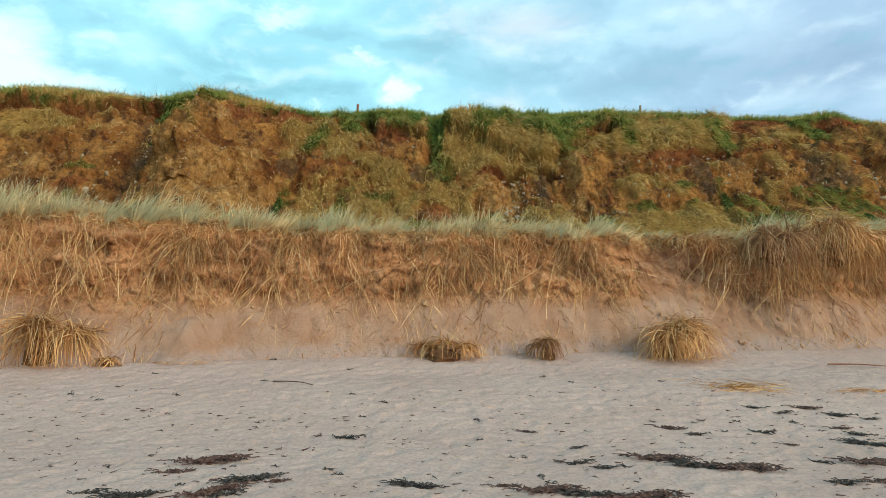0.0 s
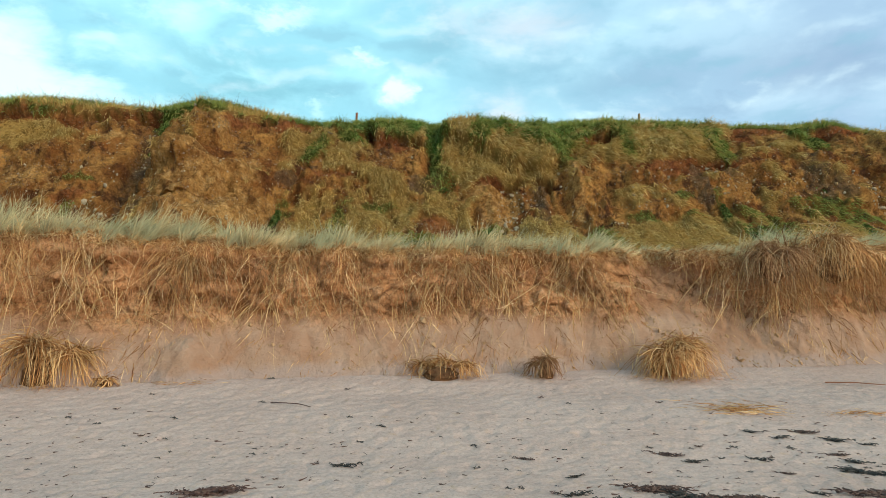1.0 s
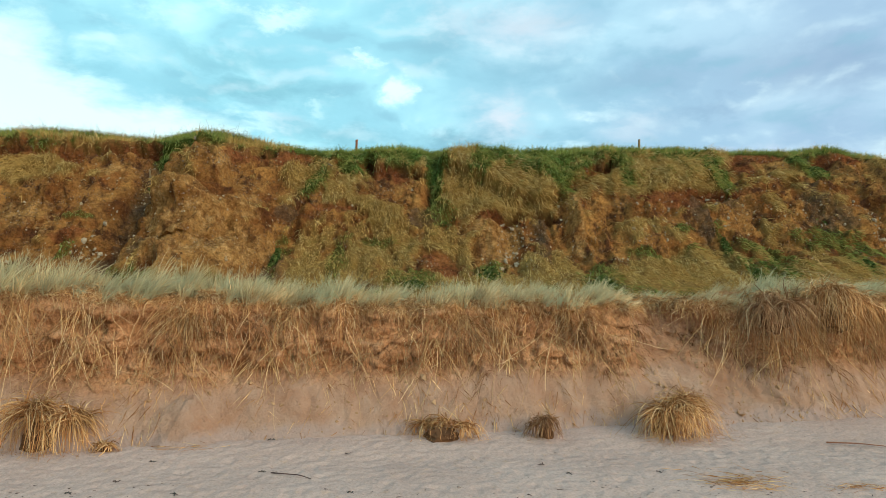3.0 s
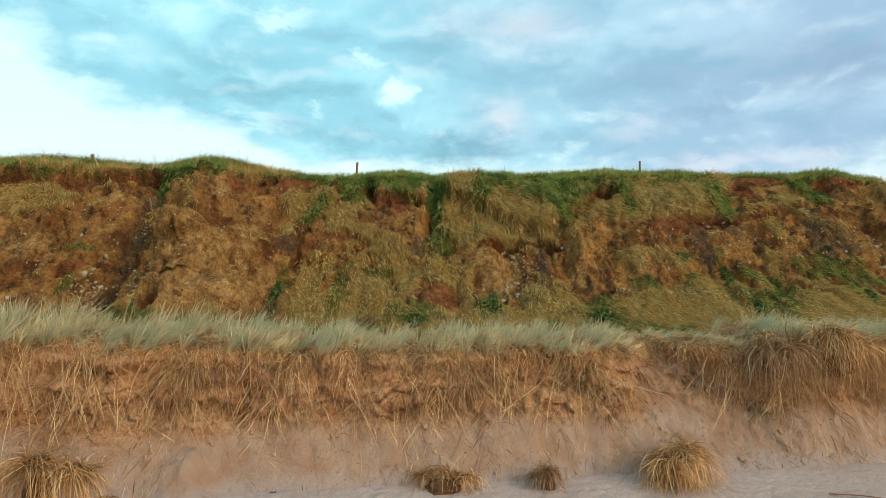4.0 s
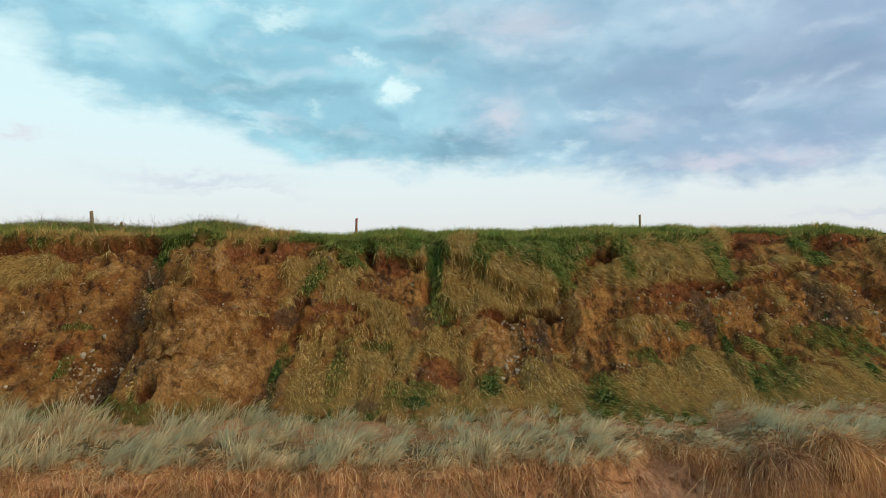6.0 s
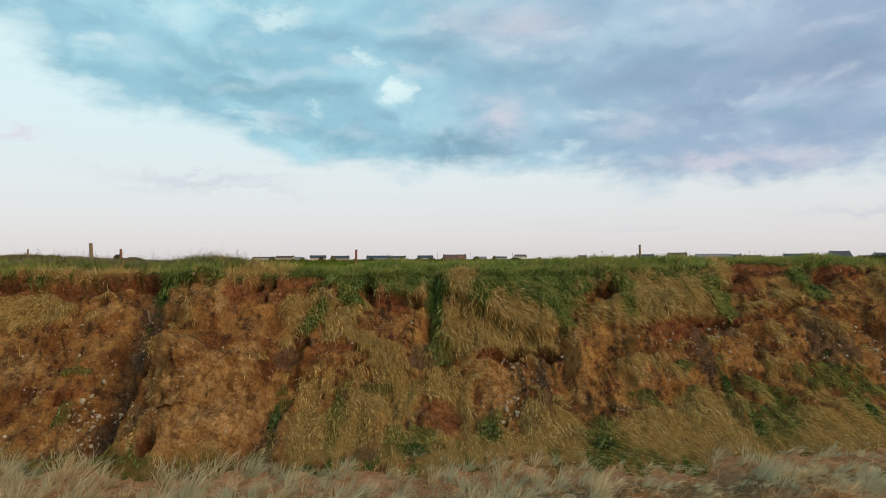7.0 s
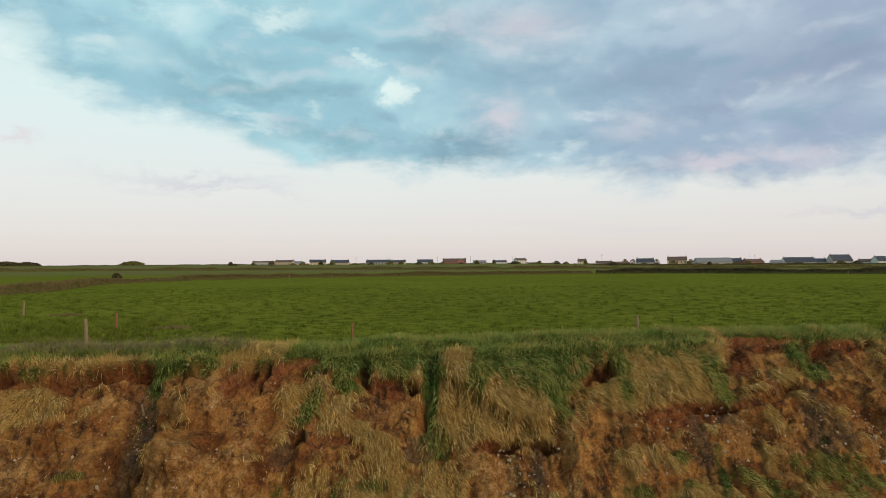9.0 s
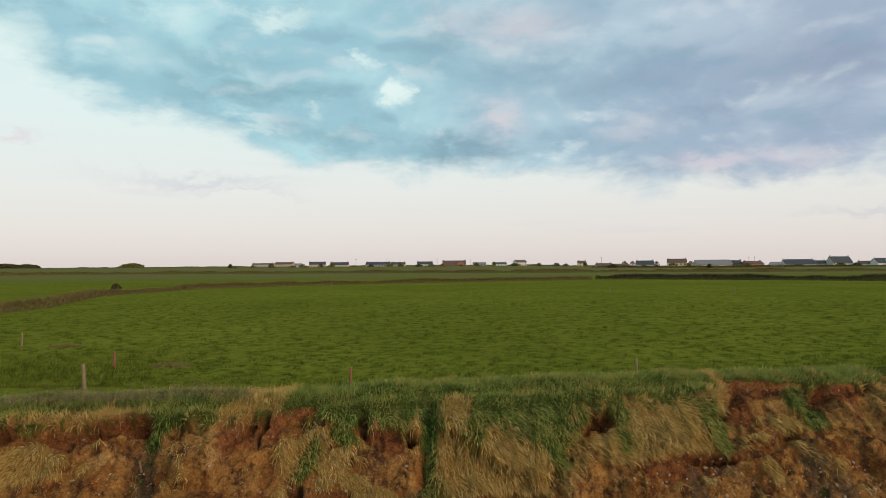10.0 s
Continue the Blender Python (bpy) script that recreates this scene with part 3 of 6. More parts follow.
def make_dune():
    X = lines(-13.5, 14.5, 0.04, -150, 150)
    t, y0, z0 = polyline(DUNE_LINE, lambda s: 0.035 if s < 4.2 else 0.09)
    frac = np.linspace(0, 1, len(DUNE_LINE))
    c = np.interp(t, np.r_[0, np.cumsum(np.hypot(*np.diff(np.array(DUNE_LINE), axis=0).T))], frac)
    sy, sz = np.interp(c, frac, [p[0] for p in SLUMP_LINE]), np.interp(c, frac, [p[1] for p in SLUMP_LINE])
    x, _ = np.meshgrid(X, t, indexing="ij")
    T = np.broadcast_to(t, x.shape)
    edge = 0.25 * fbm(x * 2, z0 * 1.3, 3)
    slump = smooth(3.95, 4.45, x + edge) * (1 - smooth(5.0, 6.2, x - 1.25 * (2.4 - z0) + edge))
    y = y0 * (1 - slump) + sy * slump
    z = z0 * (1 - slump) + sz * slump
    lift = np.clip(z / 2.5, 0, 1)
    z = z + lift * (0.36 * (1 - smooth(-8.5, -1.0, x)) + 0.10 * fbm(x * 0.6, 3.3, 1.0, 2) + 0.16 * fbm(x * 1.5, 3.3, 11.0, 3) + 0.12 * smooth(7.0, 8.5, x))
    y = y + 0.14 * np.clip(x, -30, 30) + 0.22 * fbm(x * 0.55, 0.7, 2.0, 2) + 0.20 * lift * fbm(x * 1.4, 0.7, 12.0, 3)
    # relief: crumbly scarp, smooth talus with runnels
    scarp = smooth(0.9, 1.4, z) * (1 - smooth(2.35, 2.6, z)) * (1 - 0.6 * slump)
    apron = 0.45 * fbm(x * 0.55, 0.9, 19.0, 3)
    talus = 1 - smooth(0.85, 1.45, z + apron)
    near = np.exp(-np.maximum(np.abs(x) - 14, 0) / 6)
    rough = 0.20 * fbm(x * 1.1, z * 1.0, 6.0, 3) - 0.16 * np.abs(perlin(x * 3.2, z * 2.6, 7.0)) - 0.09 * np.abs(perlin(x * 7.5, z * 6.5, 1.5)) + 0.03 * perlin(x * 12, z * 12, 1.5) + 0.06
    s1, q1 = cells(x * 2.0 + 0.6 * perlin(x, z, 3.0), z * 3.0, 21)
    s2, q2 = cells(x * 5.5, z * 6.5, 33)
    rough = rough - 0.10 * s1 * smooth(0, 0.2, q1) + 0.07 * (1 - smooth(0, 0.15, q1)) - 0.05 * s2 + 0.04 * (1 - smooth(0, 0.2, q2))
    under = 0.14 * smooth(0.05, 0.45, fbm(x * 0.9, z * 1.6, 21.0, 2)) + 0.10 * np.exp(-((z - 2.2) / 0.16) ** 2)
    y = y + near * scarp * (rough + under)
    run = 0.12 * np.abs(perlin(x * 2.2 + 0.6 * z, 0.4, 9.0)) + 0.05 * fbm(x * 2.5, z * 2.0, 4.0, 3) + slump * (0.10 * fbm(x * 2.4 + 1.6 * z, z * 0.8, 8.0, 3) + 0.06 * np.abs(perlin(x * 7 + 4 * z, z * 6, 2.0)))
    y = y - near * talus * smooth(0.02, 0.3, z) * run + near * 0.35 * apron * smooth(0.1, 0.9, z) * (1 - smooth(1.0, 2.0, z))
    fall = 0.55 * x + 0.85 * z
    furrow = np.abs(perlin(fall * 2.3, (x - z) * 0.35, 15.0))
    y = y - near * slump * smooth(0.1, 0.4, z) * (1 - smooth(2.3, 2.6, z)) * (0.16 * furrow + 0.12 * fbm(x * 4, z * 4, 16.0, 3) - 0.03)
    z = z + near * (0.02 * fbm(x * 3, y * 3, 2.2, 2) + 0.06 * fbm(x * 1.1, y * 1.1, 3.1, 2) * smooth(13.3, 14, y))
    # sand cones at the foot
    for cx, cy, r, h in ((-4.7, 11.75, 0.55, 0.50), (-6.9, 11.9, 0.8, 0.45), (0.1, 12.35, 0.5, 0.15), (4.9, 12.7, 0.7, 0.35), (2.2, 12.6, 0.4, 0.12)):
        z = z + h * np.exp(-((x - cx) ** 2 + (y - cy) ** 2) / r ** 2) * (1 - smooth(0.2, 1.1, z)) * (1 + 0.5 * fbm(x * 3, y * 3, 5.5, 3))
    dry = np.clip(talus * smooth(0.0, 0.25, talus + 0.5 * fbm(x * 1.3, z * 2, 1.0, 3)) + slump * 0.5, 0, 1)
    root = scarp * smooth(-0.1, 0.35, fbm(x * 0.9, z * 1.1, 14.0, 3))
    # the slump is coloured darker along the bottoms of its furrows
    root = np.maximum(root, 0.45 * slump * (1 - smooth(0.04, 0.20, furrow)) * smooth(0.3, 0.8, z))
    turf = smooth(2.42, 2.62, z0 + 0.08 * fbm(x * 2, y * 2, 3)) * np.ones_like(x)
    P, M = np.stack([x, y, z], -1), np.stack([dry, root, turf], -1)
    ob = new("dune_bank", grid_mesh("dune_bank", P, DUNE, M))
    return tagged(ob, "eroded reddish sand dune bank with a steep scarp", "dune", kind="structure"), P, M, X, t


dune, DP, DM, DX, DT = make_dune()

# ---- earth cliff ----
CLIFF_LINE = [(15.5, 2.25), (17.5, 2.5), (19.3, 3.1), (20.5, 3.6), (21.3, 4.5), (22.2, 5.5), (23.5, 6.7), (24.25, 7.4), (24.8, 7.8), (25.4, 7.95), (26.6, 7.93), (28.4, 7.4)]
CLIFF_OFF = [(-24, -2.6), (-12, -2.5), (-9.4, -2.0), (-8.5, -2.3), (-7.3, -2.9), (-6, -1.8), (-4.5, -1.0), (-2.5, -0.4), (0, -0.3), (5, 0), (10, 0.4), (14, 0.8), (24, 1)]
# the brow: how far inland and how high its edge lies
CREST_Y = [(-30, 22.4), (-15.6, 22.4), (-12.9, 22.8), (-10.7, 23.7), (-9.7, 23.4), (-8.3, 23.0), (-7.3, 23.6), (-5.6, 24.6), (-4.1, 25.1), (-2.4, 25.4), (-0.2, 25.9), (1.5, 25.7), (3.5, 26.5), (6.4, 26.0), (10.2, 26.7), (14.9, 27.0), (16.3, 26.4), (17.5, 27.3), (20, 28.4), (40, 29)]
CREST_Z = [(-30, 8.1), (-15.6, 8.12), (-14.3, 8.18), (-12.9, 8.14), (-12.0, 8.1), (-10.9, 7.99), (-10.4, 8.02), (-9.6, 8.18), (-8.5, 8.25), (-7.9, 8.19), (-7.2, 8.05), (-6.6, 7.94), (-5.6, 7.86), (-4.1, 7.82), (-3.4, 7.90), (-2.4, 8.06), (-1.5, 8.1), (-0.5, 7.98), (-0.1, 7.94), (0.4, 8.04), (1.5, 8.06), (3.5, 8.03), (5.1, 8.15), (6.4, 8.2), (8.0, 8.16), (10.2, 8.24), (11.2, 8.1), (13, 8.18), (14.9, 8.15), (16.3, 8.29), (17.5, 8.12), (20, 8.1), (40, 8.1)]
# lower edge of the turf that hangs from the brow
TURF_EDGE = [(-15.4, 7.71), (-14.2, 7.59), (-13.0, 7.55), (-11.7, 7.43), (-11.3, 7.65), (-10.7, 7.71), (-9.7, 7.72), (-8.9, 7.71), (-7.8, 7.65), (-7.0, 7.55), (-6.3, 7.51), (-5.4, 7.6), (-4.4, 7.4), (-3.3, 6.74), (-2.6, 6.84), (-0.9, 6.74), (0.3, 6.73), (2.3, 5.58), (3.8, 5.21), (4.8, 6.33), (5.9, 7.25), (7.1, 6.12), (9.5, 6.31), (11.1, 7.36), (12.1, 7.81), (13.8, 7.89), (14.1, 7.36), (16.1, 7.94), (16.7, 7.89), (18.0, 7.81)]
# patches on the face: place along it, height, half width, half height, slant
GREEN_TOP = [(-2.6, 7.53, 1.93, 0.52, 0), (-4.7, 7.78, 1.06, 0.22, 0), (-0.3, 6.94, 0.27, 1.44, 6), (1.6, 6.94, 0.34, 0.82, -30), (2.6, 7.35, 0.75, 0.65, 0), (3.7, 6.93, 1.27, 0.75, -12), (4.4, 6.33, 0.29, 0.78, -10), (4.5, 7.68, 2.42, 0.36, 0), (8.9, 7.8, 1.79, 0.46, 0), (6.7, 6.32, 0.25, 0.35, 0), (10.3, 6.61, 0.38, 0.75, 18), (14.4, 7.09, 0.66, 0.52, 0), (6.8, 7.14, 0.3, 0.55, 0), (-3.3, 6.74, 0.50, 0.22, -30), (-4.4, 6.18, 0.30, 0.50, -35), (-8.9, 7.82, 0.89, 0.38, 0), (-9.5, 7.35, 0.32, 0.6, -20), (16.9, 8.06, 1.42, 0.14, 0), (-14.0, 7.97, 1.24, 0.21, 0)]
GREEN_LOW = [(-2.1, 3.99, 0.51, 0.14, 0), (-0.8, 2.91, 0.74, 0.21, 0), (-4.9, 3.58, 0.15, 0.66, 0), (-3.2, 3.51, 0.25, 0.52, 0), (1.4, 3.13, 0.41, 0.28, 0), (10.6, 3.78, 0.87, 0.25, -20), (10.4, 3.1, 0.78, 0.33, 0), (13.2, 4.08, 1.08, 0.37, 0), (13.5, 3.33, 0.4, 0.29, 0), (6.6, 3.53, 0.62, 0.16, -20), (4.7, 2.88, 0.67, 0.23, 0), (8.3, 3.73, 0.26, 0.13, 0), (9.4, 4.13, 0.15, 0.5, 0), (8.2, 4.48, 0.31, 0.17, 0), (-11.0, 4.71, 0.27, 0.09, 0), (-8.5, 2.9, 0.88, 0.07, 0), (-10.9, 3.76, 0.13, 0.27, 0), (14.4, 3.65, 0.76, 0.15, 0), (-0.1, 5.06, 0.42, 0.45, 0), (9.6, 3.03, 0.28, 0.32, 0)]
STRAW_TOP = [(0.9, 5.86, 1.04, 0.86, -15), (2.3, 5.58, 1.19, 0.66, 0), (0.7, 7.14, 0.55, 0.38, 0), (1.3, 5.14, 0.97, 0.18, 0), (3.3, 5.58, 0.59, 0.55, 0), (6.1, 7.69, 0.49, 0.32, 0), (8.2, 6.72, 1.91, 0.62, -12), (6.3, 6.32, 0.75, 0.35, 0), (9.7, 7.14, 0.87, 0.74, 0), (7.1, 6.03, 1.23, 0.23, 0), (-4.7, 6.37, 0.67, 0.49, 0), (-3.6, 5.89, 0.39, 0.47, -40), (-2.5, 5.24, 0.69, 0.28, -30), (-3.2, 6.16, 0.2, 0.53, -30), (13.2, 6.71, 0.56, 0.21, 0), (11.1, 7.36, 0.53, 0.31, 0), (-12.3, 7.65, 1.78, 0.2, 0), (-13.5, 6.43, 1.29, 0.42, 0), (-6.8, 7.81, 1.0, 0.21, 0), (3.6, 7.68, 0.53, 0.27, 0)]
STRAW_LOW = [(-1.8, 4.56, 0.56, 0.6, -40), (-1.1, 3.75, 0.4, 0.57, -10), (-0.3, 4.06, 0.29, 0.51, 0), (-2.4, 3.48, 0.78, 0.52, 0), (-3.1, 3.16, 0.67, 0.39, 0), (-4.2, 3.68, 0.32, 0.82, 0), (-3.9, 3.0, 0.49, 0.3, 0), (-0.1, 2.97, 0.66, 0.16, -30), (0.3, 3.89, 0.4, 0.37, 0), (0.7, 3.58, 0.18, 0.55, 0), (2.8, 3.1, 0.34, 0.43, 0), (3.6, 2.99, 0.67, 0.3, 0), (7.2, 2.95, 1.87, 0.34, 0), (9.1, 2.83, 1.35, 0.23, 0), (11.4, 2.9, 1.89, 0.34, 0), (13.2, 2.98, 0.7, 0.42, 0), (8.6, 3.39, 1.09, 0.38, 0), (1.7, 2.86, 0.98, 0.15, 0), (-1.4, 2.88, 0.65, 0.23, 0), (6.5, 3.06, 0.86, 0.27, 0)]
PALE_SPOTS = [(-7.8, 7.16, 0.53, 0.45, 0), (-7.2, 6.55, 0.2, 0.28, 0), (-7.7, 5.13, 0.62, 0.33, 0), (-6.6, 4.34, 0.88, 0.66, 0), (-7.5, 3.71, 0.7, 0.58, 0), (-6.2, 3.53, 0.98, 0.56, 0), (-6.3, 3.18, 0.93, 0.27, 0), (-11.0, 6.57, 0.41, 0.18, 0), (-12.7, 4.89, 0.75, 0.37, 0), (4.5, 4.35, 0.17, 0.98, 0), (1.9, 4.2, 0.74, 0.65, 0), (-10.6, 3.25, 0.56, 0.2, 0), (-6.3, 5.23, 0.53, 0.23, 0), (-8.3, 4.5, 0.34, 0.43, 0)]
RED_SPOTS = [(-14.5, 7.26, 0.69, 0.23, 0), (-12.1, 7.2, 1.0, 0.23, 0), (-11.4, 7.16, 0.46, 0.19, 0), (-10.7, 7.35, 0.78, 0.23, 0), (-6.5, 7.2, 0.97, 0.39, 0), (-5.2, 7.46, 0.74, 0.16, 0), (-1.8, 6.56, 0.75, 0.28, -14), (0.3, 7.48, 0.3, 0.13, 0), (1.9, 7.68, 0.17, 0.09, 0), (6.1, 6.99, 0.38, 0.33, 0), (12.7, 7.76, 1.59, 0.28, 0), (11.7, 7.14, 0.53, 0.43, 0), (8.5, 5.55, 1.41, 0.3, 0), (9.9, 5.82, 1.23, 0.19, 0), (-0.1, 3.29, 0.69, 0.21, 0), (1.8, 4.87, 0.65, 0.17, 0), (-3.7, 5.19, 0.76, 0.21, 0), (16.2, 7.7, 0.91, 0.28, 0), (-11.0, 4.19, 0.43, 0.18, 0)]
# shaded spots of the face, darkened in colour
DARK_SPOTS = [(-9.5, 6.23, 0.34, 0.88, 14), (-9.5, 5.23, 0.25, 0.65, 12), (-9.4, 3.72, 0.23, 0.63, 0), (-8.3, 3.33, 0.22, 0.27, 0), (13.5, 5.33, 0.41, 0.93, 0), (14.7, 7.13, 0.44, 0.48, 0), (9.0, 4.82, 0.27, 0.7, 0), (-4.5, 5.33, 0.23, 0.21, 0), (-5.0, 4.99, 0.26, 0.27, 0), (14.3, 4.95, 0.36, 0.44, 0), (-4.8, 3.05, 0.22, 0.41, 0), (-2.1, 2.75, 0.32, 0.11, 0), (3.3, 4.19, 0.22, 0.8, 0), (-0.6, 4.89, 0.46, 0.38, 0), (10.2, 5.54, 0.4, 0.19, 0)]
# shadowed hollows: cut into the face and also darkened in colour
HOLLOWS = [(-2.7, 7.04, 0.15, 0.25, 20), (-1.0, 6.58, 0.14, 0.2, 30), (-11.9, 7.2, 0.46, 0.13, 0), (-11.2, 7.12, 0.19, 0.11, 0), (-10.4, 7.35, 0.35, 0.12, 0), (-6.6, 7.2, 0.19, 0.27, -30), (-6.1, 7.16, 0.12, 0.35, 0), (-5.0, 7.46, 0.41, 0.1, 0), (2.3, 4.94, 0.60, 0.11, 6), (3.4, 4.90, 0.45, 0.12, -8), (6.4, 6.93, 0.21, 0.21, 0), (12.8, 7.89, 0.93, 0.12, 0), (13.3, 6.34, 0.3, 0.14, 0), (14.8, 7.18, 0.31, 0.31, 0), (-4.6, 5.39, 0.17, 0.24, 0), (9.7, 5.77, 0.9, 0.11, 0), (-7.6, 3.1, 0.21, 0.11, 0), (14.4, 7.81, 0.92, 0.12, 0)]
# the gully beside the buttress: carved in, its shade painted as well
GULLY_SPOTS = [(-9.6, 6.3, 0.4, 1.0, 14), (-9.5, 4.6, 0.3, 1.2, 4)]


def cliff_off(x):
    return curve_at(x, CLIFF_OFF)


def edge_off(x):
    """How far the brow lies inland of a straight edge."""
    return (curve_at(x - 0.45, CREST_Y) + 2 * curve_at(x, CREST_Y) + curve_at(x + 0.45, CREST_Y)) / 4 - 25.2


def patches(x, z, spots, ragged=0.45, soft=0.30):
    """Slanted patches with torn edges, 1 inside and 0 outside."""
    m = np.full_like(x, -9.0)
    for cx, cz, rx, rz, slant in spots:
        c, s = math.cos(radians(slant)), math.sin(radians(slant))
        u, v = (x - cx) * c + (z - cz) * s, (z - cz) * c - (x - cx) * s
        m = np.maximum(m, 1.12 - np.hypot(u / rx, v / rz))
    torn = ragged * (0.9 * fbm(x * 2.2, z * 2.2, 41.0, 3) + 0.6 * perlin(x * 7, z * 4.5, 42.0))
    return smooth(-soft / 2, soft / 2, m + torn)


def make_cliff():
    X = lines(-19.5, 19.5, 0.045, -150, 150)
    t, y0, z0 = polyline(CLIFF_LINE, lambda s: 0.12 if s < 3.2 else 0.042)
    x, _ = np.meshgrid(X, t, indexing="ij")
    up = smooth(6.6, 7.85, z0)
    y = np.broadcast_to(y0, x.shape) + cliff_off(x) * (1 - up) + edge_off(x) * up
    z = np.broadcast_to(z0, x.shape) + smooth(6.8, 7.9, z0) * (1 - smooth(26.0, 27.6, y0)) * (curve_at(x, CREST_Z) - 7.95)
    ty, tz = np.gradient(y0, t), np.gradient(z0, t)
    ny, nz = -tz, ty
    face = smooth(2.7, 3.3, z0) * (1 - smooth(7.35, 7.75, z0)) + 0.08
    n2, n3 = fbm(x * 0.8, z * 0.8, 31.0, 3), fbm(x * 2.1, z * 2.1, 33.0, 3)
    strands = fbm(x * 2.6 + 0.5 * z, z * 0.7, 36.0, 3)
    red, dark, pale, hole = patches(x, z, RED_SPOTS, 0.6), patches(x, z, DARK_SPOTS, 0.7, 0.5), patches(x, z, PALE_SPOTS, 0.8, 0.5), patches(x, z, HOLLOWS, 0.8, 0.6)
    green = np.maximum(patches(x, z, GREEN_TOP, 0.6, 0.6), 0.65 * patches(x, z, GREEN_LOW, 1.1, 0.9))
    straw = np.maximum(patches(x, z, STRAW_TOP, 0.55, 0.4), patches(x, z, STRAW_LOW, 0.8, 0.5))
    edge = curve_at(x, TURF_EDGE) - 0.24 * smooth(-4, -6, x)
    hang = smooth(-0.14, 0.10, z - edge + 0.30 * n3 + 0.10 * perlin(x * 5, z * 3, 43.0)) * smooth(3.5, 4.5, z)
    foot = (1 - smooth(2.75, 3.15, z + 0.35 * n2)) * smooth(-0.4, 0.1, n3)
    bald = (1 - np.maximum(0.9 * red * (1 - 0.65 * hang), hole)) * (1 - 0.7 * dark * (1 - green))
    sprig = 0.75 * smooth(0.26, 0.46, n2 + 0.7 * n3 + 0.10 * smooth(-6, -3, x))
    lush = smooth(-0.12, 0.22, strands + 0.7 * n2 + 0.28 * smooth(-6, -4, x) * (1 - smooth(4.5, 6.5, x)) * smooth(6.6, 7.3, z) + 0.45 * smooth(7.5, 7.85, z) + 0.10 - 0.25 * straw)
    cover = np.maximum(hang, foot)
    green_all = np.clip(np.maximum(green, cover * lush * (1 - 0.75 * straw)), 0, 1) * np.maximum(bald, green * (1 - hole))
    straw_all = np.clip(np.maximum(np.maximum(straw, cover * (1 - lush)), sprig * (1 - pale)), 0, 1) * bald * (1 - 0.6 * green)
    bare = 1 - np.clip(green_all + straw_all, 0, 1)
    # relief
    c1, e1 = cells(x * 1.1 + 0.5 * n2, z * 1.3 + 0.5 * n3, 3)
    c2, e2 = cells(x * 2.7 + 0.6 * n3, z * 3.2, 9)
    c3, e3 = cells(x * 6.5, z * 7.5, 15)
    gully = 0.16 - 0.45 * np.abs(fbm(x * 0.75 + 0.25 * n2, z * 0.16, 12.0, 3))
    lumps = (1 - 0.6 * hang) * (0.22 * fbm(x * 0.7, z * 0.9, 5.0, 2) + 0.12 * c1 * smooth(0, 0.25, e1))
    broken = 0.25 + 0.75 * smooth(-0.05, 0.30, fbm(x * 0.7, z * 0.9, 47.0, 3))
    crumbs = broken * (0.11 * c2 * smooth(0, 0.18, e2) - 0.08 * (1 - smooth(0, 0.14, e2)) + 0.04 * c3 - 0.03 * (1 - smooth(0, 0.2, e3))) + 0.14 * np.abs(perlin(x * 3.4 + 0.4 * n3, z * 1.5, 8.0)) + 0.05 * fbm(x * 5, z * 4, 18.0, 3)
    wave = 0.22 * n3
    # pale buttress with its turret, the gully beside it, the slab of turf and the trench at its side
    butt = 0.62 * smooth(-8.95, -8.65, x + wave) * (1 - smooth(-6.2, -4.9, x + wave)) * smooth(2.5, 3.0, z) * (1 - smooth(5.0, 5.9, z + 0.4 * wave + 0.25 * (x + 8)))
    butt = butt + 0.45 * smooth(-8.55, -8.35, x + wave) * (1 - smooth(-7.2, -6.9, x + 0.6 * wave)) * smooth(5.9, 6.3, z) * (1 - smooth(6.95, 7.5, z))
    butt = butt + 0.35 * smooth(-8.7, -8.5, x + wave) * (1 - smooth(-7.4, -6.8, x + wave)) * smooth(4.6, 4.75, z + 0.3 * wave) * (1 - smooth(5.6, 6.3, z))
    ravine = patches(x, z, GULLY_SPOTS, 0.35, 0.9)
    butt = butt - 0.30 * ravine
    slab = smooth(-0.15, 0.15, x + 0.4 * wave) * (1 - smooth(3.9, 4.4, x + wave + 0.25 * (z - 6))) * smooth(0.0, 0.10, z - curve_at(x, TURF_EDGE) + 0.5 * wave) * (1 - smooth(7.0, 7.9, z))
    butt = butt + 0.42 * slab - 0.45 * np.exp(-((x + 0.32 + 0.3 * wave) / 0.20) ** 2) * smooth(5.0, 5.8, z) * (1 - smooth(7.9, 8.1, z))
    rib = 0.30 * np.exp(-((x - 4.6 + wave) / 0.45) ** 2) * smooth(3.0, 3.6, z) * (1 - smooth(5.4, 6.0, z))
    step = (z * 2.1 + 0.9 * fbm(x * 0.6, z * 0.7, 27.0, 3)) % 1.0
    ledge = 0.20 * (smooth(0.0, 0.85, step) - smooth(0.85, 1.0, step)) * smooth(-0.15, 0.25, fbm(x * 0.5, z * 0.8, 29.0, 2))
    mat = (1 - bare) * (0.12 + 0.16 * n3 + 0.16 * np.abs(strands)) + 0.12 * hang * (1 - slab)
    under = -0.42 * np.exp(-((z - edge + 0.22) / 0.16) ** 2) * bare * smooth(-0.2, 0.1, perlin(x * 0.9, 7.7, 2.0)) * (1 - 0.8 * np.exp(-((x + 2.0) / 1.3) ** 2))
    near = np.exp(-np.maximum(np.abs(x) - 20, 0) / 10)
    d = near * face * (gully + lumps + (0.25 + 0.75 * bare) * (crumbs + ledge) + butt + rib + mat + under - 0.55 * hole)
    y, z = y + ny * d, z + nz * d
